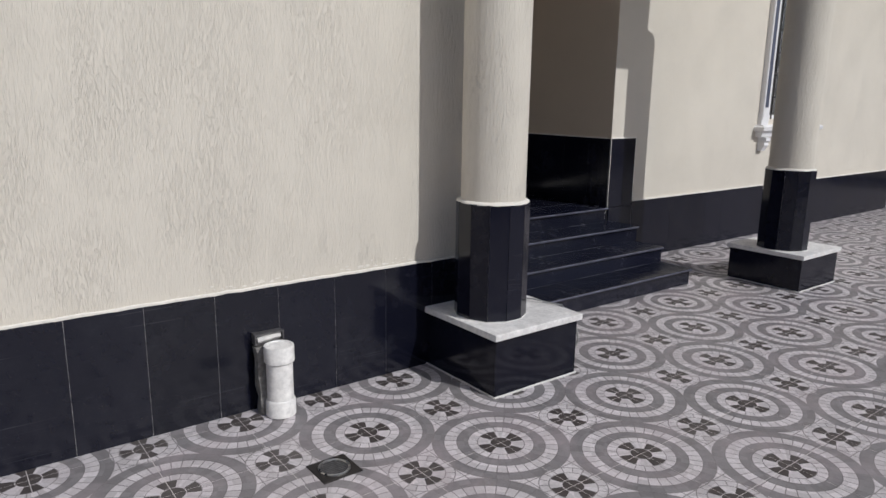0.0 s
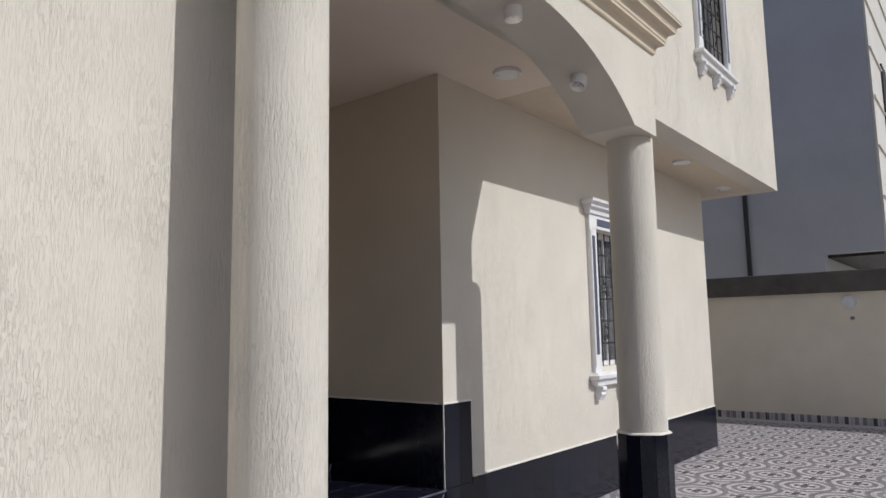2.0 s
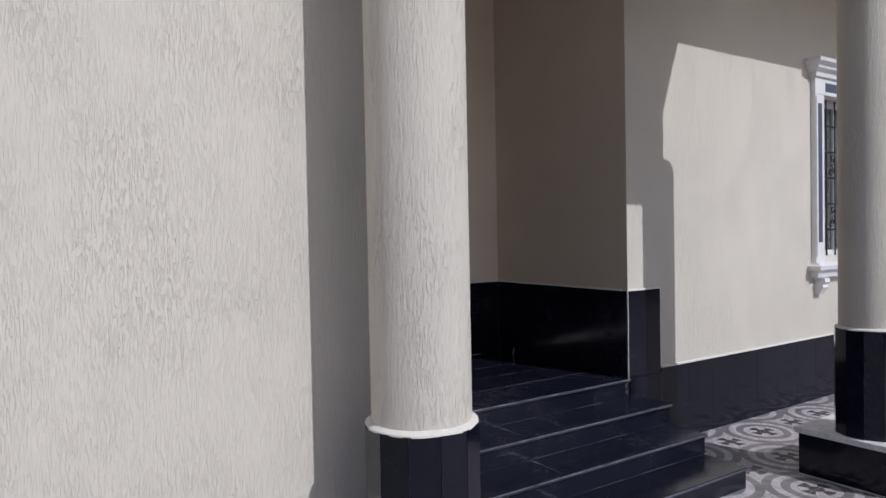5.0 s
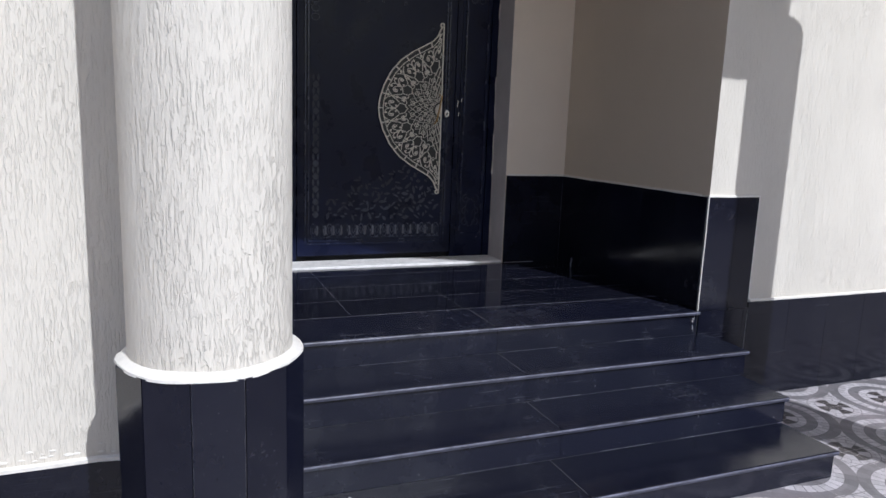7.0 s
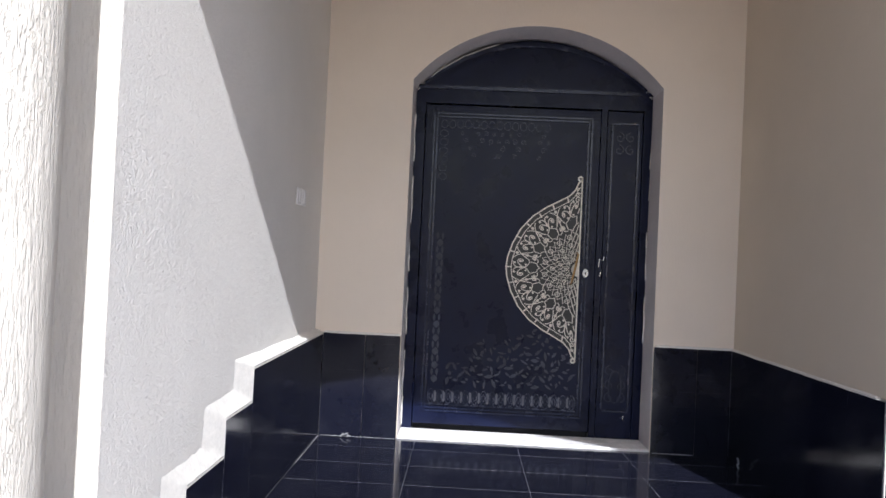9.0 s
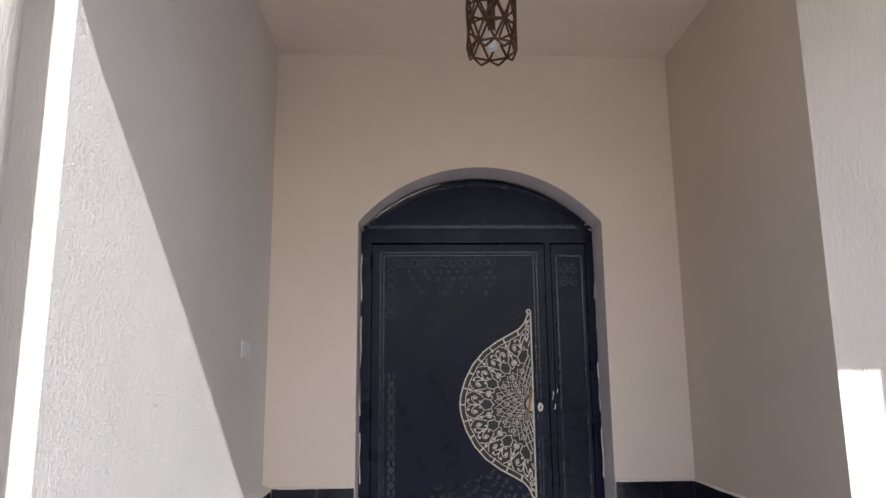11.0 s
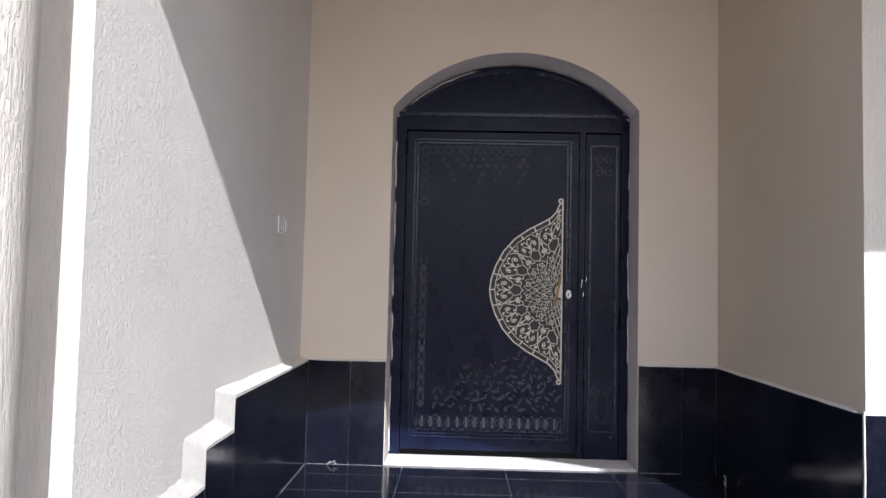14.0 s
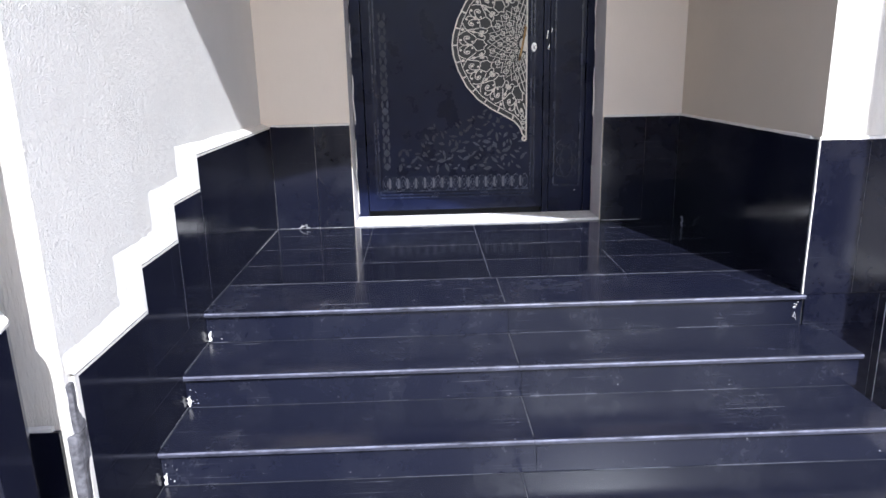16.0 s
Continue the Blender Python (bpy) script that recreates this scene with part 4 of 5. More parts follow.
def entrance_door():
    d = thing("door_1", "closed navy metal door with a pale half-round filigree ornament", "door", at=(0, 0, 0), kind="structure")
    yd = BACK + 0.225          # front of the outer frame
    inner = arch_line(0.480, 1.966, 2.690, 3.030)
    hole = arch_line(0.575, 1.885, 2.725, 2.972)
    bm = bmesh.new()
    prism(bm, [(0.478, LEVEL), (0.478, 2.69), *inner, (1.969, 2.69), (1.969, LEVEL), (1.92, LEVEL), (1.92, 2.612), (1.69, 2.612), (1.69, LEVEL), (1.655, LEVEL), (1.655, 2.614), (0.54, 2.614), (0.54, LEVEL)], "y", yd, yd + 0.06)
    part("frame", bm, DOOR, d)
    bm = bmesh.new()
    prism(bm, [*hole], "y", yd - 0.012, yd - 0.0005)
    fan = part("fanlight_panel", bm, DOOR, d, "arched blind panel over the door")
    bm = bmesh.new()
    ribbon(bm, [(0.49, 2.715), (1.97, 2.715)], yd - 0.0005, 0.022, 0.012)
    ribbon(bm, arch_line(0.53, 1.925, 2.735, 2.998), yd - 0.0005, 0.02, 0.010)
    part("fanlight_moulding", bm, DOOR_EDGE, fan)
    # leaf
    z0, z1 = LEVEL + 0.045, 2.604
    leaf = part("leaf", boxed(0.545, 1.652, yd + 0.004, yd + 0.055, z0, z1, 0.003), DOOR, d)
    for inset in (0.055, 0.075):
        bm = bmesh.new()
        x0, x1, a, b = 0.545 + inset, 1.652 - inset, z0 + inset + 0.03, z1 - inset
        for p, q in (((x0, a), (x0, b)), ((x0, b), (x1, b)), ((x1, b), (x1, a)), ((x1, a), (x0, a))):
            ribbon(bm, [p, q], yd + 0.0035, 0.010, 0.009)
        part("moulding", bm, DOOR_EDGE, leaf)
    # cut-out lace in low relief
    x0, x1, a, b = 0.635, 1.562, z0 + 0.12, z1 - 0.09
    yr = yd + 0.0035
    bm = bmesh.new()
    n = 17
    for i in range(n):
        c = x0 + 0.02 + (x1 - x0 - 0.04) * i / (n - 1)
        ribbon(bm, ring(c, a + 0.055, 0.019, 0.045), yr, 0.0065, 0.006)
        ribbon(bm, ring(c, a + 0.055, 0.008, 0.022, 10), yr, 0.005, 0.006)
        ribbon(bm, [(c - 0.024, a + 0.005), (c + 0.024, a + 0.005)], yr, 0.006, 0.006)
    part("lace_border", bm, DOOR_RELIEF, leaf, "row of cut-out ovals along the foot of the leaf")
    bm = bmesh.new()
    for i in range(14):
        c = x0 + 0.03 + 0.05 * i
        ribbon(bm, ring(c, b - 0.03, 0.020, 0.026), yr, 0.005, 0.005)
        if i < 6:
            ribbon(bm, ring(x0 + 0.03, b - 0.09 - 0.055 * i, 0.026, 0.021), yr, 0.005, 0.005)
    part("lace_border", bm, DOOR_FAINT, leaf)
    rnd = random.Random(5)

    def leaf_shape(cx, cz, l, w, a, n=8):
        out = []
        for k in range(2 * n):
            f = k / n if k < n else 2 - k / n
            side = w * math.sin(math.pi * f) * (1 if k < n else -1)
            u = (f - 0.5) * l
            out.append((cx + u * math.cos(a) - side * math.sin(a), cz + u * math.sin(a) + side * math.cos(a)))
        return out

    def cut(name, shapes, mat, parent, label=""):
        bm = bmesh.new()
        for i, q in enumerate(shapes):
            prism(bm, q, "y", yr - 0.0005 - 0.000012 * i, yr + 0.002)
        part(name, bm, mat, parent, label)

    cut("cut_out_row", [leaf_shape(x0 + 0.045 + (x1 - x0 - 0.09) * i / 15, a + 0.055, 0.075, 0.016, math.pi / 2) for i in range(16)], CUT, leaf, "pale lens-shaped cut-outs along the foot")
    for lo, hi, mat in ((0, 5, CUT_DIM), (5, 11, CUT_FAINT)):
        ovals = []
        for i in range(lo, hi):
            zc = a + 0.165 + 0.086 * i
            ovals += [leaf_shape(x0 + 0.035, zc, 0.050, 0.021, math.pi / 2), leaf_shape(x0 + 0.019, zc + 0.043, 0.052, 0.008, math.pi / 2), leaf_shape(x0 + 0.051, zc + 0.043, 0.052, 0.008, math.pi / 2)]
        cut("cut_out_column", ovals, mat, leaf, "lens-shaped cut-outs up the side of the leaf")
    near, far = [], []
    for j in range(11):
        for i in range(15):
            cx = x0 + 0.115 + 0.057 * i + (0.028 if j % 2 else 0) + rnd.uniform(-0.014, 0.014)
            cz = a + 0.150 + 0.050 * j + rnd.uniform(-0.014, 0.014)
            u = (cx - x0) / (x1 - x0)
            if cx > x1 - 0.03 or cz > a + 0.20 + 0.50 * u + rnd.uniform(-0.05, 0.05):
                continue
            tilt = (0.9 if (i + j) % 2 else -0.9) + rnd.uniform(-0.8, 0.8)
            group = near if cz < a + 0.12 + 0.28 * u else far
            group.append(leaf_shape(cx, cz, rnd.uniform(0.030, 0.066), rnd.uniform(0.006, 0.012), math.pi / 2 + tilt))
            if (i + j) % 3 != 1:
                group.append(leaf_shape(cx + 0.02, cz + 0.018, 0.024, 0.006, rnd.uniform(0, 3)))
    cut("cut_out_field", near, CUT_DIM, leaf, "dim leaf-shaped cut-outs")
    cut("cut_out_field", far, CUT_FAINT, leaf, "faint leaf-shaped cut-outs")
    bm = bmesh.new()
    for j in range(4):
        for i in range(13):
            cx, cz = x0 + 0.09 + 0.052 * i + (0.026 if j % 2 else 0), b - 0.085 - 0.046 * j
            if rnd.random() < 0.25 + 0.13 * j or cx > x1 - 0.1:
                continue
            ribbon(bm, curl(cx, cz, rnd.uniform(0.013, 0.021), rnd.uniform(0, 6.3), 1 if (i + j) % 2 else -1), yr, 0.005, 0.004)
    part("lace_field", bm, DOOR_FAINT, leaf, "foliage in low relief")
    # ornament
    yo = yd - 0.002
    edge = ornament_edge()
    bm = prism(bmesh.new(), edge, "y", yo + 0.001, yo + 0.006)
    orn = part("ornament", bm, ORN_BACK, leaf, "half-round filigree ornament in champagne metal")
    bm = bmesh.new()
    ribbon(bm, edge, yo, 0.0085, 0.012)
    ribbon(bm, [(OX, OZ + 0.565), (OX, OZ - 0.565)], yo, 0.008, 0.012)
    ribbon(bm, [(OX + (p[0] - OX) * 0.93, OZ + (p[1] - OZ) * 0.93) for p in edge], yo, 0.005, 0.009)
    for i in range(-6, 7):
        g = radians(i * 13.2)
        ribbon(bm, [polar(g, reach(g) * 0.93), polar(g, reach(g))], yo, 0.008, 0.01)
    for s in (1, -1):
        ribbon(bm, ring(OX - 0.012, OZ + s * 0.572, 0.012, 0.012, 10), yo, 0.010, 0.012)
    part("rim", bm, GILT, orn)
    bm = bmesh.new()
    # outer belt: star-shaped gaps every 26.4 degrees, tied by vines with curled, leafed ends
    half = radians(13.2)

    def vine(k, side, pts, w):
        """A strand in a sector: pts are (share of the half sector, share of the reach), rounded off."""
        line = []
        for (u0, v0), (u1, v1) in zip(pts, pts[1:]):
            line += [(u0 + (u1 - u0) * f, v0 + (v1 - v0) * f) for f in (0.0, 0.5)]
        line.append(pts[-1])
        for _ in range(2):
            line = [line[0]] + [((p[0] + 2 * q[0] + r[0]) / 4, (p[1] + 2 * q[1] + r[1]) / 4) for p, q, r in zip(line, line[1:], line[2:])] + [line[-1]]
        out = [polar(2 * half * k + side * u * half, reach(2 * half * k + side * u * half) * v) for u, v in line]
        out = [p for p in out if p[0] < OX - 0.008]
        if len(out) > 1:
            ribbon(bm, out, yo, w, 0.008)

    def bud(k, side, u, v, rx, rz):
        g = 2 * half * k + side * u * half
        c = polar(g, reach(g) * v)
        if c[0] < OX - 0.014:
            prism(bm, [(c[0] + rx * math.cos(g - q) * math.cos(g) + rz * math.sin(g - q) * math.sin(g), c[1] - rx * math.cos(g - q) * math.sin(g) + rz * math.sin(g - q) * math.cos(g)) for q in (2 * math.pi * i / 9 for i in range(9))], "y", yo - 0.008, yo)

    for k in range(-3, 4):
        for side in (1, -1):
            vine(k, side, [(0.0, 0.535), (0.22, 0.585), (0.50, 0.575), (0.44, 0.635), (0.58, 0.690), (0.26, 0.690), (0.0, 0.745)], 0.0050)
            vine(k, side, [(0.0, 0.745), (0.10, 0.80), (0.34, 0.860), (0.58, 0.855), (0.66, 0.800), (0.52, 0.765), (0.40, 0.790), (0.46, 0.815)], 0.0053)
            vine(k, side, [(0.58, 0.690), (0.74, 0.720), (0.84, 0.775), (1.0, 0.835)], 0.0053)
            vine(k, side, [(1.0, 0.835), (0.86, 0.870), (0.76, 0.905), (0.60, 0.925)], 0.0050)
            vine(k, side, [(0.50, 0.575), (0.78, 0.565), (1.0, 0.615), (0.92, 0.675), (0.76, 0.655), (0.80, 0.620)], 0.0050)
            vine(k, side, [(0.0, 0.80), (0.0, 0.875), (0.20, 0.915), (0.32, 0.90)], 0.0048)
            bud(k, side, 0.46, 0.815, 0.0095, 0.0075)
            bud(k, side, 0.80, 0.625, 0.0085, 0.0070)
            bud(k, side, 0.32, 0.895, 0.0090, 0.0065)
            bud(k, side, 0.24, 0.735, 0.0070, 0.0060)
            if side > 0:
                bud(k, side, 0.0, 0.80, 0.0105, 0.0085)
                bud(k, side, 1.0, 0.745, 0.0110, 0.0090)
                bud(k, side, 1.0, 0.895, 0.0105, 0.0090)
                vine(k, side, [(1.0, 0.615), (1.0, 0.835)], 0.0052)
    for s in (1, -1):
        for f, rr in ((0.47, 0.016), (0.505, 0.011), (0.44, 0.018)):
            ribbon(bm, curl(OX - 0.022, OZ + s * f, rr, 0.5, s, 1.2), yo, 0.005, 0.008)
    part("scrollwork", bm, GILT, orn)
    bm = bmesh.new()
    # inner interlace: belts of crossing zigzags that make stars
    belts = (0.13, 0.215, 0.31, 0.415, 0.535)
    for bi, (f0, f1) in enumerate(zip(belts, belts[1:])):
        n = 11 + 2 * bi
        for ph in (0, 1):
            line = []
            for i in range(n + 1):
                g = radians(-88 + 176 * i / n)
                line.append(polar(g, reach(g) * (f1 if (i + ph) % 2 else f0)))
            ribbon(bm, line, yo, 0.0052, 0.007)
        for i in range(1, n, 2):
            g = radians(-88 + 176 * (i + 0.5) / n)
            c = polar(g, reach(g) * (f0 + f1) / 2)
            if c[0] < OX - 0.012:
                ribbon(bm, ring(c[0], c[1], 0.009 + 0.002 * bi, 0.009 + 0.002 * bi, 7), yo, 0.004, 0.007)
    part("interlace", bm, GILT, orn)
    part("boss", prism(bmesh.new(), arc(OX, OZ, 0.045, 90, 270, 16), "y", yo - 0.008, yo), GILT, orn)
    hb = part("handle", tube(bmesh.new(), [(OX - 0.01, yo, 1.70), (OX - 0.012, yo - 0.045, 1.69), (OX - 0.03, yo - 0.055, 1.60), (OX - 0.045, yo - 0.045, 1.52), (OX - 0.045, yo, 1.50)], 0.0065, 8), BRASS, leaf, "brass pull handle", True)
    bm = bmesh.new()
    m = Matrix.Translation((1.592, yd - 0.004, 1.575)) @ Matrix.Rotation(radians(90), 4, "X")
    bmesh.ops.create_cone(bm, cap_ends=True, segments=20, radius1=0.02, radius2=0.017, depth=0.016, matrix=m @ Matrix.Diagonal((1, 1.5, 1, 1)))
    lock = part("lock", bm, STEEL, leaf, "oval steel lock plate", True)
    part("keyhole", boxed(1.589, 1.595, yd - 0.014, yd - 0.011, 1.565, 1.582), DARK, lock)
    for z in (0.75, 2.45):
        part("hinge", tube(bmesh.new(), [(0.543, yd - 0.004, z), (0.543, yd - 0.004, z + 0.09)], 0.009, 8), DOOR, leaf)
    # side leaf
    side = part("side_leaf", boxed(1.694, 1.916, yd + 0.004, yd + 0.055, z0 - 0.03, 2.604, 0.003), DOOR, d)
    bm = bmesh.new()
    for p, q in (((1.725, 0.72), (1.725, 2.525)), ((1.725, 2.525), (1.888, 2.525)), ((1.888, 2.525), (1.888, 0.72)), ((1.888, 0.72), (1.725, 0.72))):
        ribbon(bm, [p, q], yd + 0.0035, 0.011, 0.010)
    part("moulding", bm, DOOR_EDGE, side)
    bm = bmesh.new()
    for z, s in ((2.44, 1), (2.36, 1), (0.80, -1), (0.88, -1), (0.97, -1)):
        for h in (-1, 1):
            ribbon(bm, curl(1.807 + h * 0.035, z, 0.034, math.pi / 2, h * s), yr, 0.007, 0.005)
    ribbon(bm, ring(1.807, 0.87, 0.04, 0.10, 18), yr, 0.008, 0.005)
    part("lace_field", bm, DOOR_FAINT, side)
    bm = bmesh.new()
    for x, z, l in ((1.672, 1.62, 0.05), (1.682, 1.56, 0.03), (1.70, 1.66, 0.025), (1.86, 0.68, 0.012)):
        ribbon(bm, [(x, z), (x + 0.006, z + l)], yd - 0.0005, 0.005, 0.001)
    part("paint_chips", bm, STEEL, d, "bare metal chips in the paint")
    part("threshold", boxed(0.474, 1.970, BACK + 0.004, BACK + 0.225, LEVEL - 0.02, LEVEL + 0.014, 0.004), SLAB, d, "white stone threshold")
    part("backing", boxed(0.49, 1.97, yd + 0.07, yd + 0.08, LEVEL, 3.05), DARK, d)
    # rough reveal and mortar round the frame
    bm = bmesh.new()
    rim = [(0.478, LEVEL + 0.03), *[(0.478, LEVEL + 0.1 * k) for k in range(1, 21)], *inner[::2], *[(1.968, 2.65 - 0.1 * k) for k in range(0, 21)]]
    gaps = random.Random(3)
    for p, q in zip(rim, rim[1:]):
        if gaps.random() < (0.72 if p[0] < 0.6 else 0.45):
            ledge(bm, [(p[0], yd - 0.003, p[1]), (q[0], yd - 0.003, q[1])], 0.018, gaps.uniform(0.002, 0.0055))
    part("mortar_edge", bm, CAPPING, d, "ragged white mortar round the frame")
    return d


entrance_door()
structure("wall_behind_door", boxed(-0.25, W + 0.26, BACK + 0.42, BACK + 0.5, 0, CEIL), DARK, "dark wall closing the hall behind the door")


# ---- lamps ----
def pendant_lantern():
    x, y, zt, zb, r = 1.165, 1.29, 3.540, 3.178, 0.111
    la = thing("pendant_lantern", "bronze triangle-mesh lantern hanging on a chain", "lantern", at=(0, 0, 0))
    bm = bmesh.new()
    lathe(bm, x, y, [(0.05, CEIL - 0.012), (0.05, CEIL - 0.001)], 20)
    part("ceiling_rose", bm, BRONZE, la)
    bm = bmesh.new()
    z, k = CEIL - 0.012, 0
    while z > zt + 0.03:
        q = []
        for i in range(13):
            a = 2 * math.pi * i / 12
            dx, dz = 0.009 * math.cos(a), 0.019 * math.sin(a)
            q.append((x + (dx if k % 2 else 0), y + (0 if k % 2 else dx), z - 0.017 + dz))
        tube(bm, q[:-1], 0.0032, 5, True)
        z -= 0.029
        k += 1
    part("chain", bm, BRONZE, la)
    cab = [(x + 0.02 + 0.012 * math.sin(i), y, CEIL - 0.01 - (CEIL - zt) * i / 12) for i in range(13)]
    part("cable", tube(bmesh.new(), cab, 0.003, 5), BRONZE, la)
    levels, sides = 4, 8
    pts = [[(x + r * math.cos(2 * math.pi * (k + 0.5 * (l % 2)) / sides), y + r * math.sin(2 * math.pi * (k + 0.5 * (l % 2)) / sides), zb + 0.03 + (zt - zb - 0.06) * l / (levels - 1)) for k in range(sides)] for l in range(levels)]
    cap_t = [(x + r * 0.62 * math.cos(2 * math.pi * (k + 0.25) / sides), y + r * 0.62 * math.sin(2 * math.pi * (k + 0.25) / sides), zt) for k in range(sides)]
    cage = part("cage", lathe(bmesh.new(), x, y, [(0.010, zt - 0.004), (0.014, zt + 0.002), (0.006, zt + 0.008)], 12), BRONZE, la)

    def rod(p, q, w):
        part("bar", tube(bmesh.new(), [p, q], w, 5), BRONZE, cage)

    for l in range(levels):
        for k in range(sides):
            rod(pts[l][k], pts[l][(k + 1) % sides], 0.0056)
            if l + 1 < levels:
                up = pts[l + 1]
                o = 0 if l % 2 == 0 else 1
                rod(pts[l][k], up[(k + o) % sides], 0.0056)
                rod(pts[l][k], up[(k + o - 1) % sides], 0.0056)
    for k in range(sides):
        rod(pts[-1][k], cap_t[k], 0.0042)
        rod(pts[-1][k], cap_t[k - 1], 0.0042)
        rod(cap_t[k], (x, y, zt + 0.004), 0.004)
        low = (x + r * 0.93 * math.cos(2 * math.pi * (k + 0.5) / sides), y + r * 0.93 * math.sin(2 * math.pi * (k + 0.5) / sides), zb)
        rod(pts[0][k], low, 0.0055)
        rod(pts[0][(k + 1) % sides], low, 0.0055)
    bm = bmesh.new()
    lathe(bm, x, y, [(0.012, zb + 0.12), (0.03, zb + 0.10), (0.036, zb + 0.06), (0.02, zb + 0.03)], 16)
    part("bulb", bm, LAMPWHITE, la, "unlit white bulb", True)
    bm = bmesh.new()
    lathe(bm, x, y, [(0.018, zb + 0.12), (0.018, zt)], 12)
    part("socket", bm, BRONZE, la)
    return la


pendant_lantern()


def ceiling_light(x, y, z, r, label):
    li = thing("ceiling_light", label, "ceiling lamp", "round white ceiling lamps", at=(x, y, z))
    part("housing", lathe(bmesh.new(), 0, 0, [(r, -0.028), (r + 0.004, -0.022), (r + 0.004, 0.0)], 28), LAMPWHITE, li, "", True)
    part("diffuser", lathe(bmesh.new(), 0, 0, [(0.01, -0.034), (r * 0.6, -0.033), (r - 0.006, -0.0285)], 28), DIFFUSER, li, "", True)
    return li


one = ceiling_light(2.79, 0.62, CEIL, 0.11, "round white surface lamp, unlit, on the porch ceiling")
for x, y in ((6.75, 0.62), (8.80, 0.74)):
    tagged(copy_thing(one, pose(x, y, SOFFIT)), "round white surface lamp, unlit, under the overhanging storey")


def arch_spot(x):
    """A small spot on the underside of the arch, square to its curve."""
    half, rise, cx = 1.3125, 0.465, 1.4775
    R = (half * half + rise * rise) / (2 * rise)
    z = 3.60 - R + math.sqrt(R * R - (x - cx) ** 2)
    tilt = math.degrees(math.asin((x - cx) / R))
    sp = thing("arch_spotlight", "small white cylinder spotlight, unlit, under the arch", "spotlight", "arch spotlights")
    sp.matrix_basis = pose(x, -0.24, z, 0, tilt, 0)
    part("body", lathe(bmesh.new(), 0, 0, [(0.052, -0.075), (0.056, -0.070), (0.056, 0.004)], 24), LAMPWHITE, sp, "", True)
    part("lens", lathe(bmesh.new(), 0, 0, [(0.008, -0.0765), (0.040, -0.0762), (0.044, -0.0755)], 24), STEEL, sp, "", True)
    return sp


for x in (0.72, 1.55, 2.36):
    arch_spot(x)


# ---- small things ----
def light_switch():
    sw = thing("light_switch", "white double light switch on the porch wall", "switch", at=(wall_x(1.98), 1.98, 1.91))
    for k in (-1, 1):
        p = part("plate", boxed(0.0, 0.009, k * 0.047 - 0.043, k * 0.047 + 0.043, -0.043, 0.043, 0.003), LAMPWHITE, sw)
        part("rocker", boxed(0.009, 0.013, k * 0.047 - 0.014, k * 0.047 + 0.014, -0.026, 0.026, 0.002), LAMPWHITE, p)


light_switch()


def drain_pipe():
    """Capped riser pipe standing at the dado, in a hacked-out slot."""
    dp = thing("drain_pipe", "short capped white plastic pipe stub beside the wall", "pipe", at=(-1.315, -0.115, 0))
    bm = lathe(bmesh.new(), 0, 0, [(0.062, 0.0), (0.062, 0.30)], 24)
    part("tube", bm, PVC, dp, "", True)
    part("socket", lathe(bmesh.new(), 0, 0, [(0.064, 0.0), (0.071, 0.006), (0.071, 0.075), (0.064, 0.085)], 24), PVC, dp, "", True)
    part("cap", lathe(bmesh.new(), 0, 0, [(0.066, 0.268), (0.071, 0.273), (0.071, 0.346), (0.069, 0.3505), (0.060, 0.3515), (0.058, 0.347), (0.01, 0.346)], 24), PVC, dp, "", True)
    bm = boxed(-0.080, 0.035, 0.03, 0.11, 0.0, 0.33)
    for v in bm.verts:
        if v.co.z > 0.3:
            v.co.y = max(v.co.y, 0.06)
    bmesh.ops.subdivide_edges(bm, edges=bm.edges[:], cuts=4, use_grid_fill=True)
    for v in bm.verts:
        v.co += Vector((noise.noise(v.co * 18), noise.noise(v.co * 20) * 0.6, noise.noise(v.co * 16) * 0.3)) * 0.022
        v.co.y = min(v.co.y, 0.115)
        v.co.z = max(v.co.z, 0.0)
    part("mortar", bm, RUBBLE, dp, "lumpy grey mortar behind the pipe")
    bk = part("bracket", wall_grid(bmesh.new(), -0.085, 0.060, 0.340, 0.392, 0.072, 0.118, [(-0.079, 0.054, 0.346, 0.386)]), GRATE, dp, "black metal clamp")
    part("lump", tube(bmesh.new(), [(-0.066, 0.095, 0.358), (-0.03, 0.088, 0.364), (0.01, 0.092, 0.368), (0.045, 0.098, 0.366)], 0.019, 7), GROUT, bk, "pale mortar packed in the clamp")


drain_pipe()


def floor_drain():
    fd = thing("floor_drain", "square dark floor drain with a round steel grate", "drain", at=(-1.35, -0.71, 0.0))
    part("frame", boxed(-0.088, 0.088, -0.082, 0.082, -0.003, 0.0045, 0.002), IRON, fd)
    part("well", lathe(bmesh.new(), 0, 0, [(0.010, 0.0047), (0.058, 0.0049)], 28), DARK, fd, "dark drain opening")
    part("rim", tube(bmesh.new(), [(0.062 * math.cos(2 * math.pi * k / 28), 0.062 * math.sin(2 * math.pi * k / 28), 0.006) for k in range(28)], 0.006, 6, True), STEEL, fd, "", True)
    for k in range(-4, 5):
        y = k * 0.013
        half = math.sqrt(max(0.058 ** 2 - y * y, 0))
        part("bar", boxed(-half, half, y - 0.0025, y + 0.0025, 0.002, 0.007), GRATE, fd)


floor_drain()


def cable(label, pts, r=0.0035, mat=None, name="loose_cable"):
    c = thing(name, label, "cable", at=(0, 0, 0))
    part("wire", tube(bmesh.new(), pts, r, 6), mat or WIRE, c, "", True)


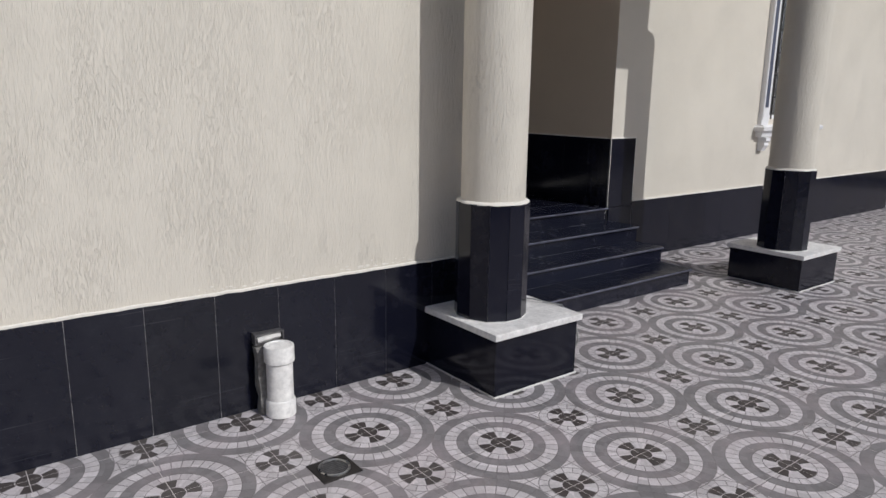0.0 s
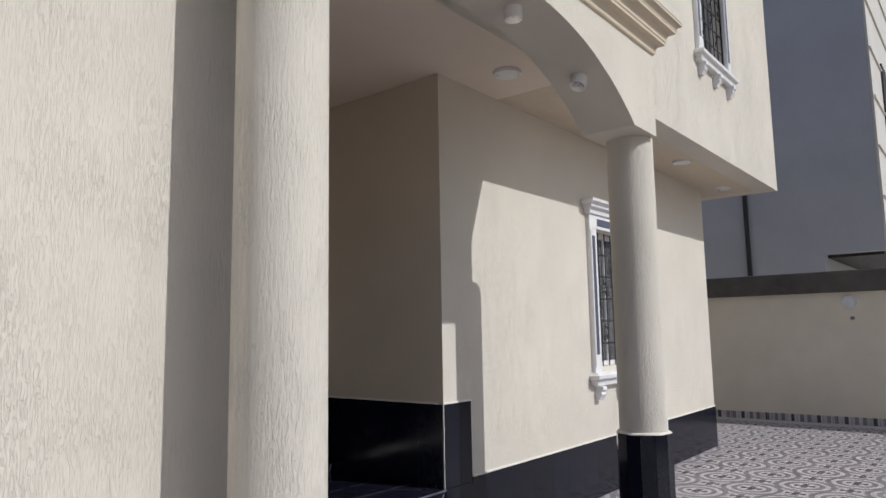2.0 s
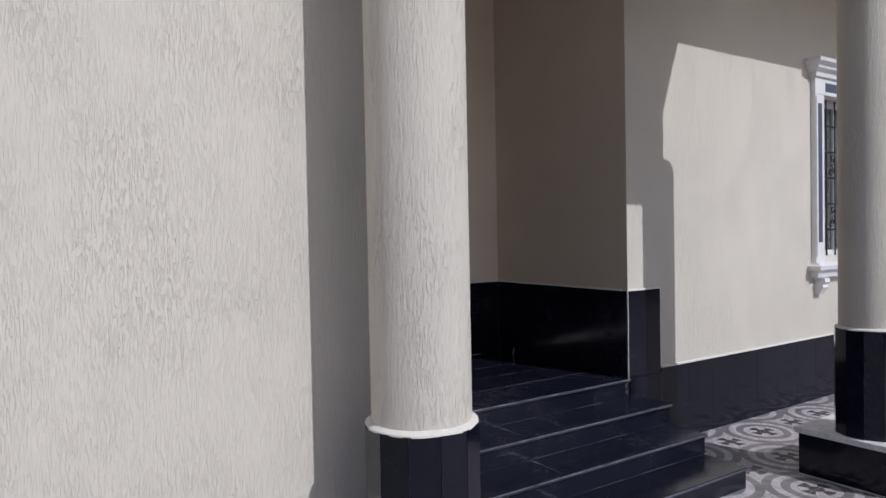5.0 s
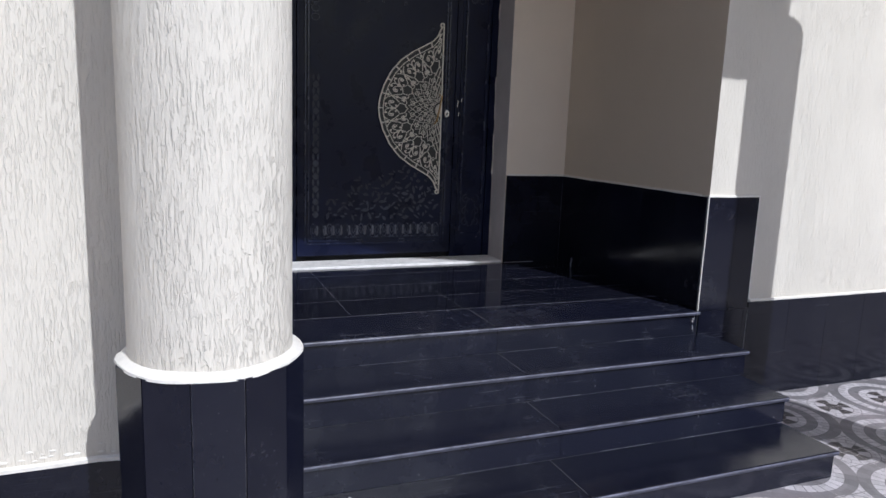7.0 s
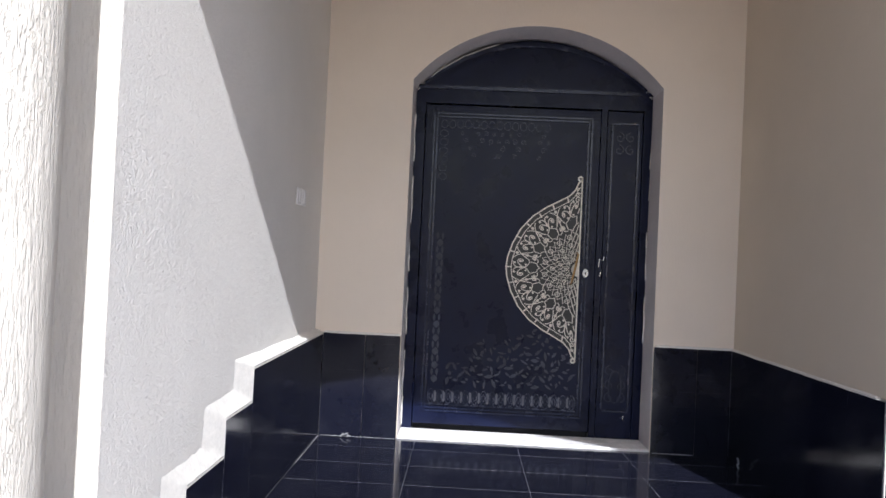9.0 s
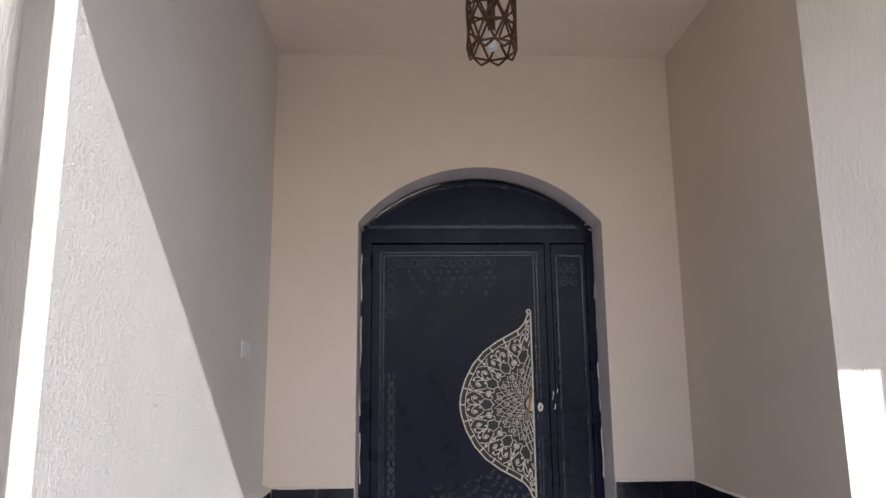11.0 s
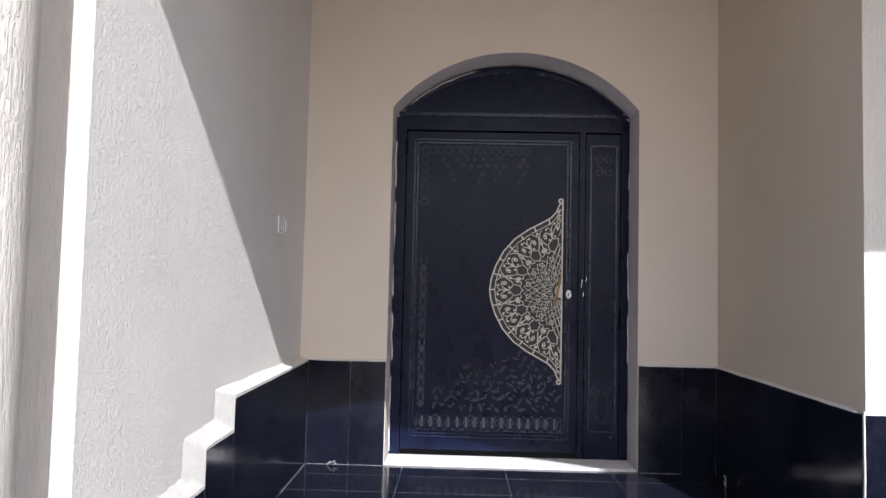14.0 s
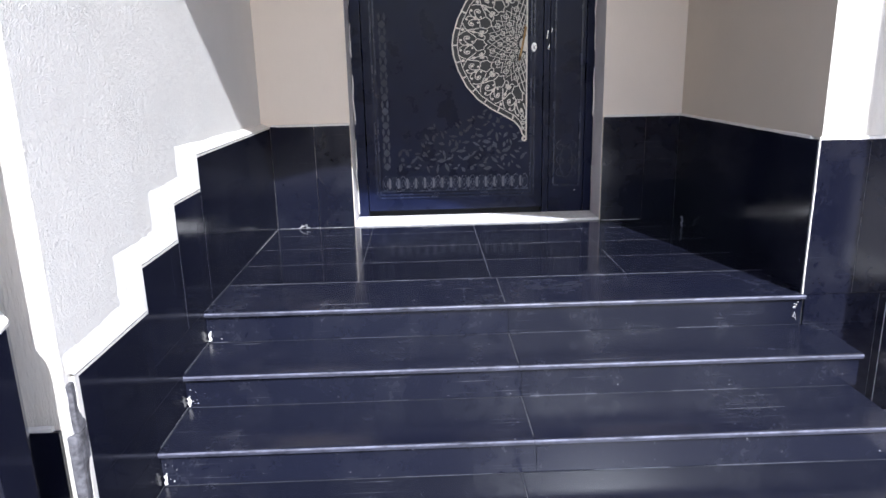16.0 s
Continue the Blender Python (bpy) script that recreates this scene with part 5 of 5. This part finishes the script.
def wavy(a, b, amp, n, seed):
    a, b = Vector(a), Vector(b)
    return [a.lerp(b, i / n) + Vector((noise.noise(Vector((seed, i * 0.6, 0))), noise.noise(Vector((seed + 5, i * 0.6, 0))), abs(noise.noise(Vector((seed + 9, i * 0.6, 0)))))) * amp for i in range(n + 1)]


cable("loose grey cable lying on the stone slab and hanging down", wavy((0.03, -0.10, 0.354), (0.22, -0.33, 0.354), 0.05, 10, 1.0) + wavy((0.25, -0.45, 0.357), (0.268, -0.545, 0.25), 0.02, 5, 3.0) + wavy((0.270, -0.56, 0.2), (0.268, -0.53, 0.006), 0.02, 6, 5.0), 0.0048)
cable("short grey cable end sticking up from the slab", wavy((0.05, -0.16, 0.353), (0.20, -0.12, 0.445), 0.03, 6, 7.0), 0.0075)
cable("thin grey cable end curled on the slab", wavy((0.02, -0.06, 0.354), (0.19, -0.22, 0.356), 0.06, 9, 11.0), 0.006)
cable("pale cable stub coming out of the porch floor corner", wavy((0.14, 2.50, LEVEL + 0.004), (0.21, 2.49, LEVEL + 0.01), 0.035, 8, 2.0), 0.003)
cable("pale cable stub coming out of the porch floor edge", wavy((2.40, 2.30, LEVEL + 0.002), (2.38, 2.26, LEVEL + 0.07), 0.03, 6, 4.0), 0.004)


def wall_lamp():
    wl = thing("wall_lamp", "small white dome lamp on the yard wall", "wall lamp", at=(12.2, -0.27, 2.12))
    bm = bmesh.new()
    bmesh.ops.create_uvsphere(bm, u_segments=16, v_segments=10, radius=0.13)
    for v in bm.verts:
        v.co.x = min(v.co.x * 0.7, 0.0)
    part("dome", bm, LAMPWHITE, wl, "", True)
    part("back_plate", boxed(-0.015, 0.0, -0.10, 0.10, -0.13, 0.0, 0.003), LAMPWHITE, wl)


wall_lamp()
for y, z in ((-0.31, 1.84), (-1.95, 1.80), (-1.90, 1.86)):
    bm = bmesh.new()
    bmesh.ops.create_icosphere(bm, subdivisions=2, radius=0.04, matrix=Matrix.Translation((12.2, y, z)) @ Matrix.Diagonal((0.5, 1, 0.8, 1)))
    o = part("wall_hole", bm, RUBBLE)
    tagged(o, "small hacked cable hole in the yard wall", "wall hole")


# ---- house next door ----
def neighbour():
    nb = thing("neighbour_house", "grey rendered house with a pale clad front beyond the yard wall", "house", at=(0, 0, 0))
    part("wall", boxed(16.0, 38.0, 0.67, 14.0, -0.05, 12.9), CEMENT, nb)
    part("projection", boxed(16.0, 38.0, -0.50, 0.67, 3.35, 12.9), CEMENT, nb)
    front = part("cladding", boxed(16.02, 38.0, -0.56, -0.505, 3.38, 12.6), PALE, nb, "pale panelled street front")
    for k in range(1, 8):
        part("ledge", boxed(16.05, 38.0, -0.60, -0.56, 3.38 + k * 1.15, 3.42 + k * 1.15), PALE, front)
    part("underside", boxed(16.3, 38.0, -0.45, 0.66, 3.28, 3.348), DARK, nb)
    part("downpipe", tube(bmesh.new(), [(15.94, 2.30, 0.0), (15.94, 2.33, 12.9)], 0.055, 8), DARK, nb)
    for x, z, w, h in ((18.0, 6.2, 0.8, 2.0), (20.6, 6.2, 0.8, 2.0), (24.0, 4.2, 1.1, 2.6), (30.0, 6.0, 1.2, 2.2)):
        win = part("window", boxed(x, x + w, -0.60, -0.562, z, z + h), DARK, nb, "dark narrow window")
        part("sill", boxed(x - 0.1, x + w + 0.1, -0.75, -0.56, z - 0.1, z), PALE, win)
    part("canopy", boxed(25.4, 28.5, -1.3, -0.56, 5.9, 6.15, 0.03), DARK, nb, "dark canopy")
    part("parapet", boxed(15.95, 38.1, -0.62, 14.0, 12.9, 13.05, 0.02), CEMENT, nb)
    for k in range(8):
        y = 0.2 + k * 1.3
        part("starter_bar", tube(bmesh.new(), [(16.2, y, 13.05), (16.2, y + 0.05, 13.4)], 0.02, 5), IRON, nb)


neighbour()


# ---- yard tiles, piece by piece ----
def yard_tiles():
    P, X0, Y0 = 0.43, 0.215, -0.945
    g = 0.0015
    shared = None
    rest = []
    for i in range(-22, 29):
        for j in range(-17, 27):
            x0, y0 = X0 + i * P, Y0 + j * P
            if x0 < -9.0 or x0 + P > 12.2 or y0 < -8.0 or y0 + P > 10.0:
                continue
            if x0 < END - 0.2 and y0 > PIER or (x0 < -0.2 and y0 > FACE):
                continue
            if -2.9 <= x0 <= 5.4 and -3.6 <= y0 <= -0.05 + 0.5 and len(yard.children) < 300:
                if shared is None:
                    ob = part("tile", boxed(g, P - g, g, P - g, -0.003, 0.0), MOSAIC, yard)
                    shared = ob.data
                else:
                    ob = new("tile", shared)
                    ob.parent = yard
                ob.location = (x0, y0, 0)
            else:
                rest.append((x0, y0))
    verts, faces = [], []
    for x, y in rest:
        n = len(verts)
        for z in (-0.003, 0.0):
            verts += [(x + g, y + g, z), (x + P - g, y + g, z), (x + P - g, y + P - g, z), (x + g, y + P - g, z)]
        faces += [(n + 4, n + 5, n + 6, n + 7), (n, n + 1, n + 5, n + 4), (n + 1, n + 2, n + 6, n + 5), (n + 2, n + 3, n + 7, n + 6), (n + 3, n, n + 4, n + 7)]
    me = bpy.data.meshes.new("far_tiles")
    me.from_pydata(verts, [], faces)
    me.materials.append(MOSAIC)
    ob = new("far_tiles", me)
    ob.parent = yard
    tagged(ob, kind="stuff")


yard_tiles()
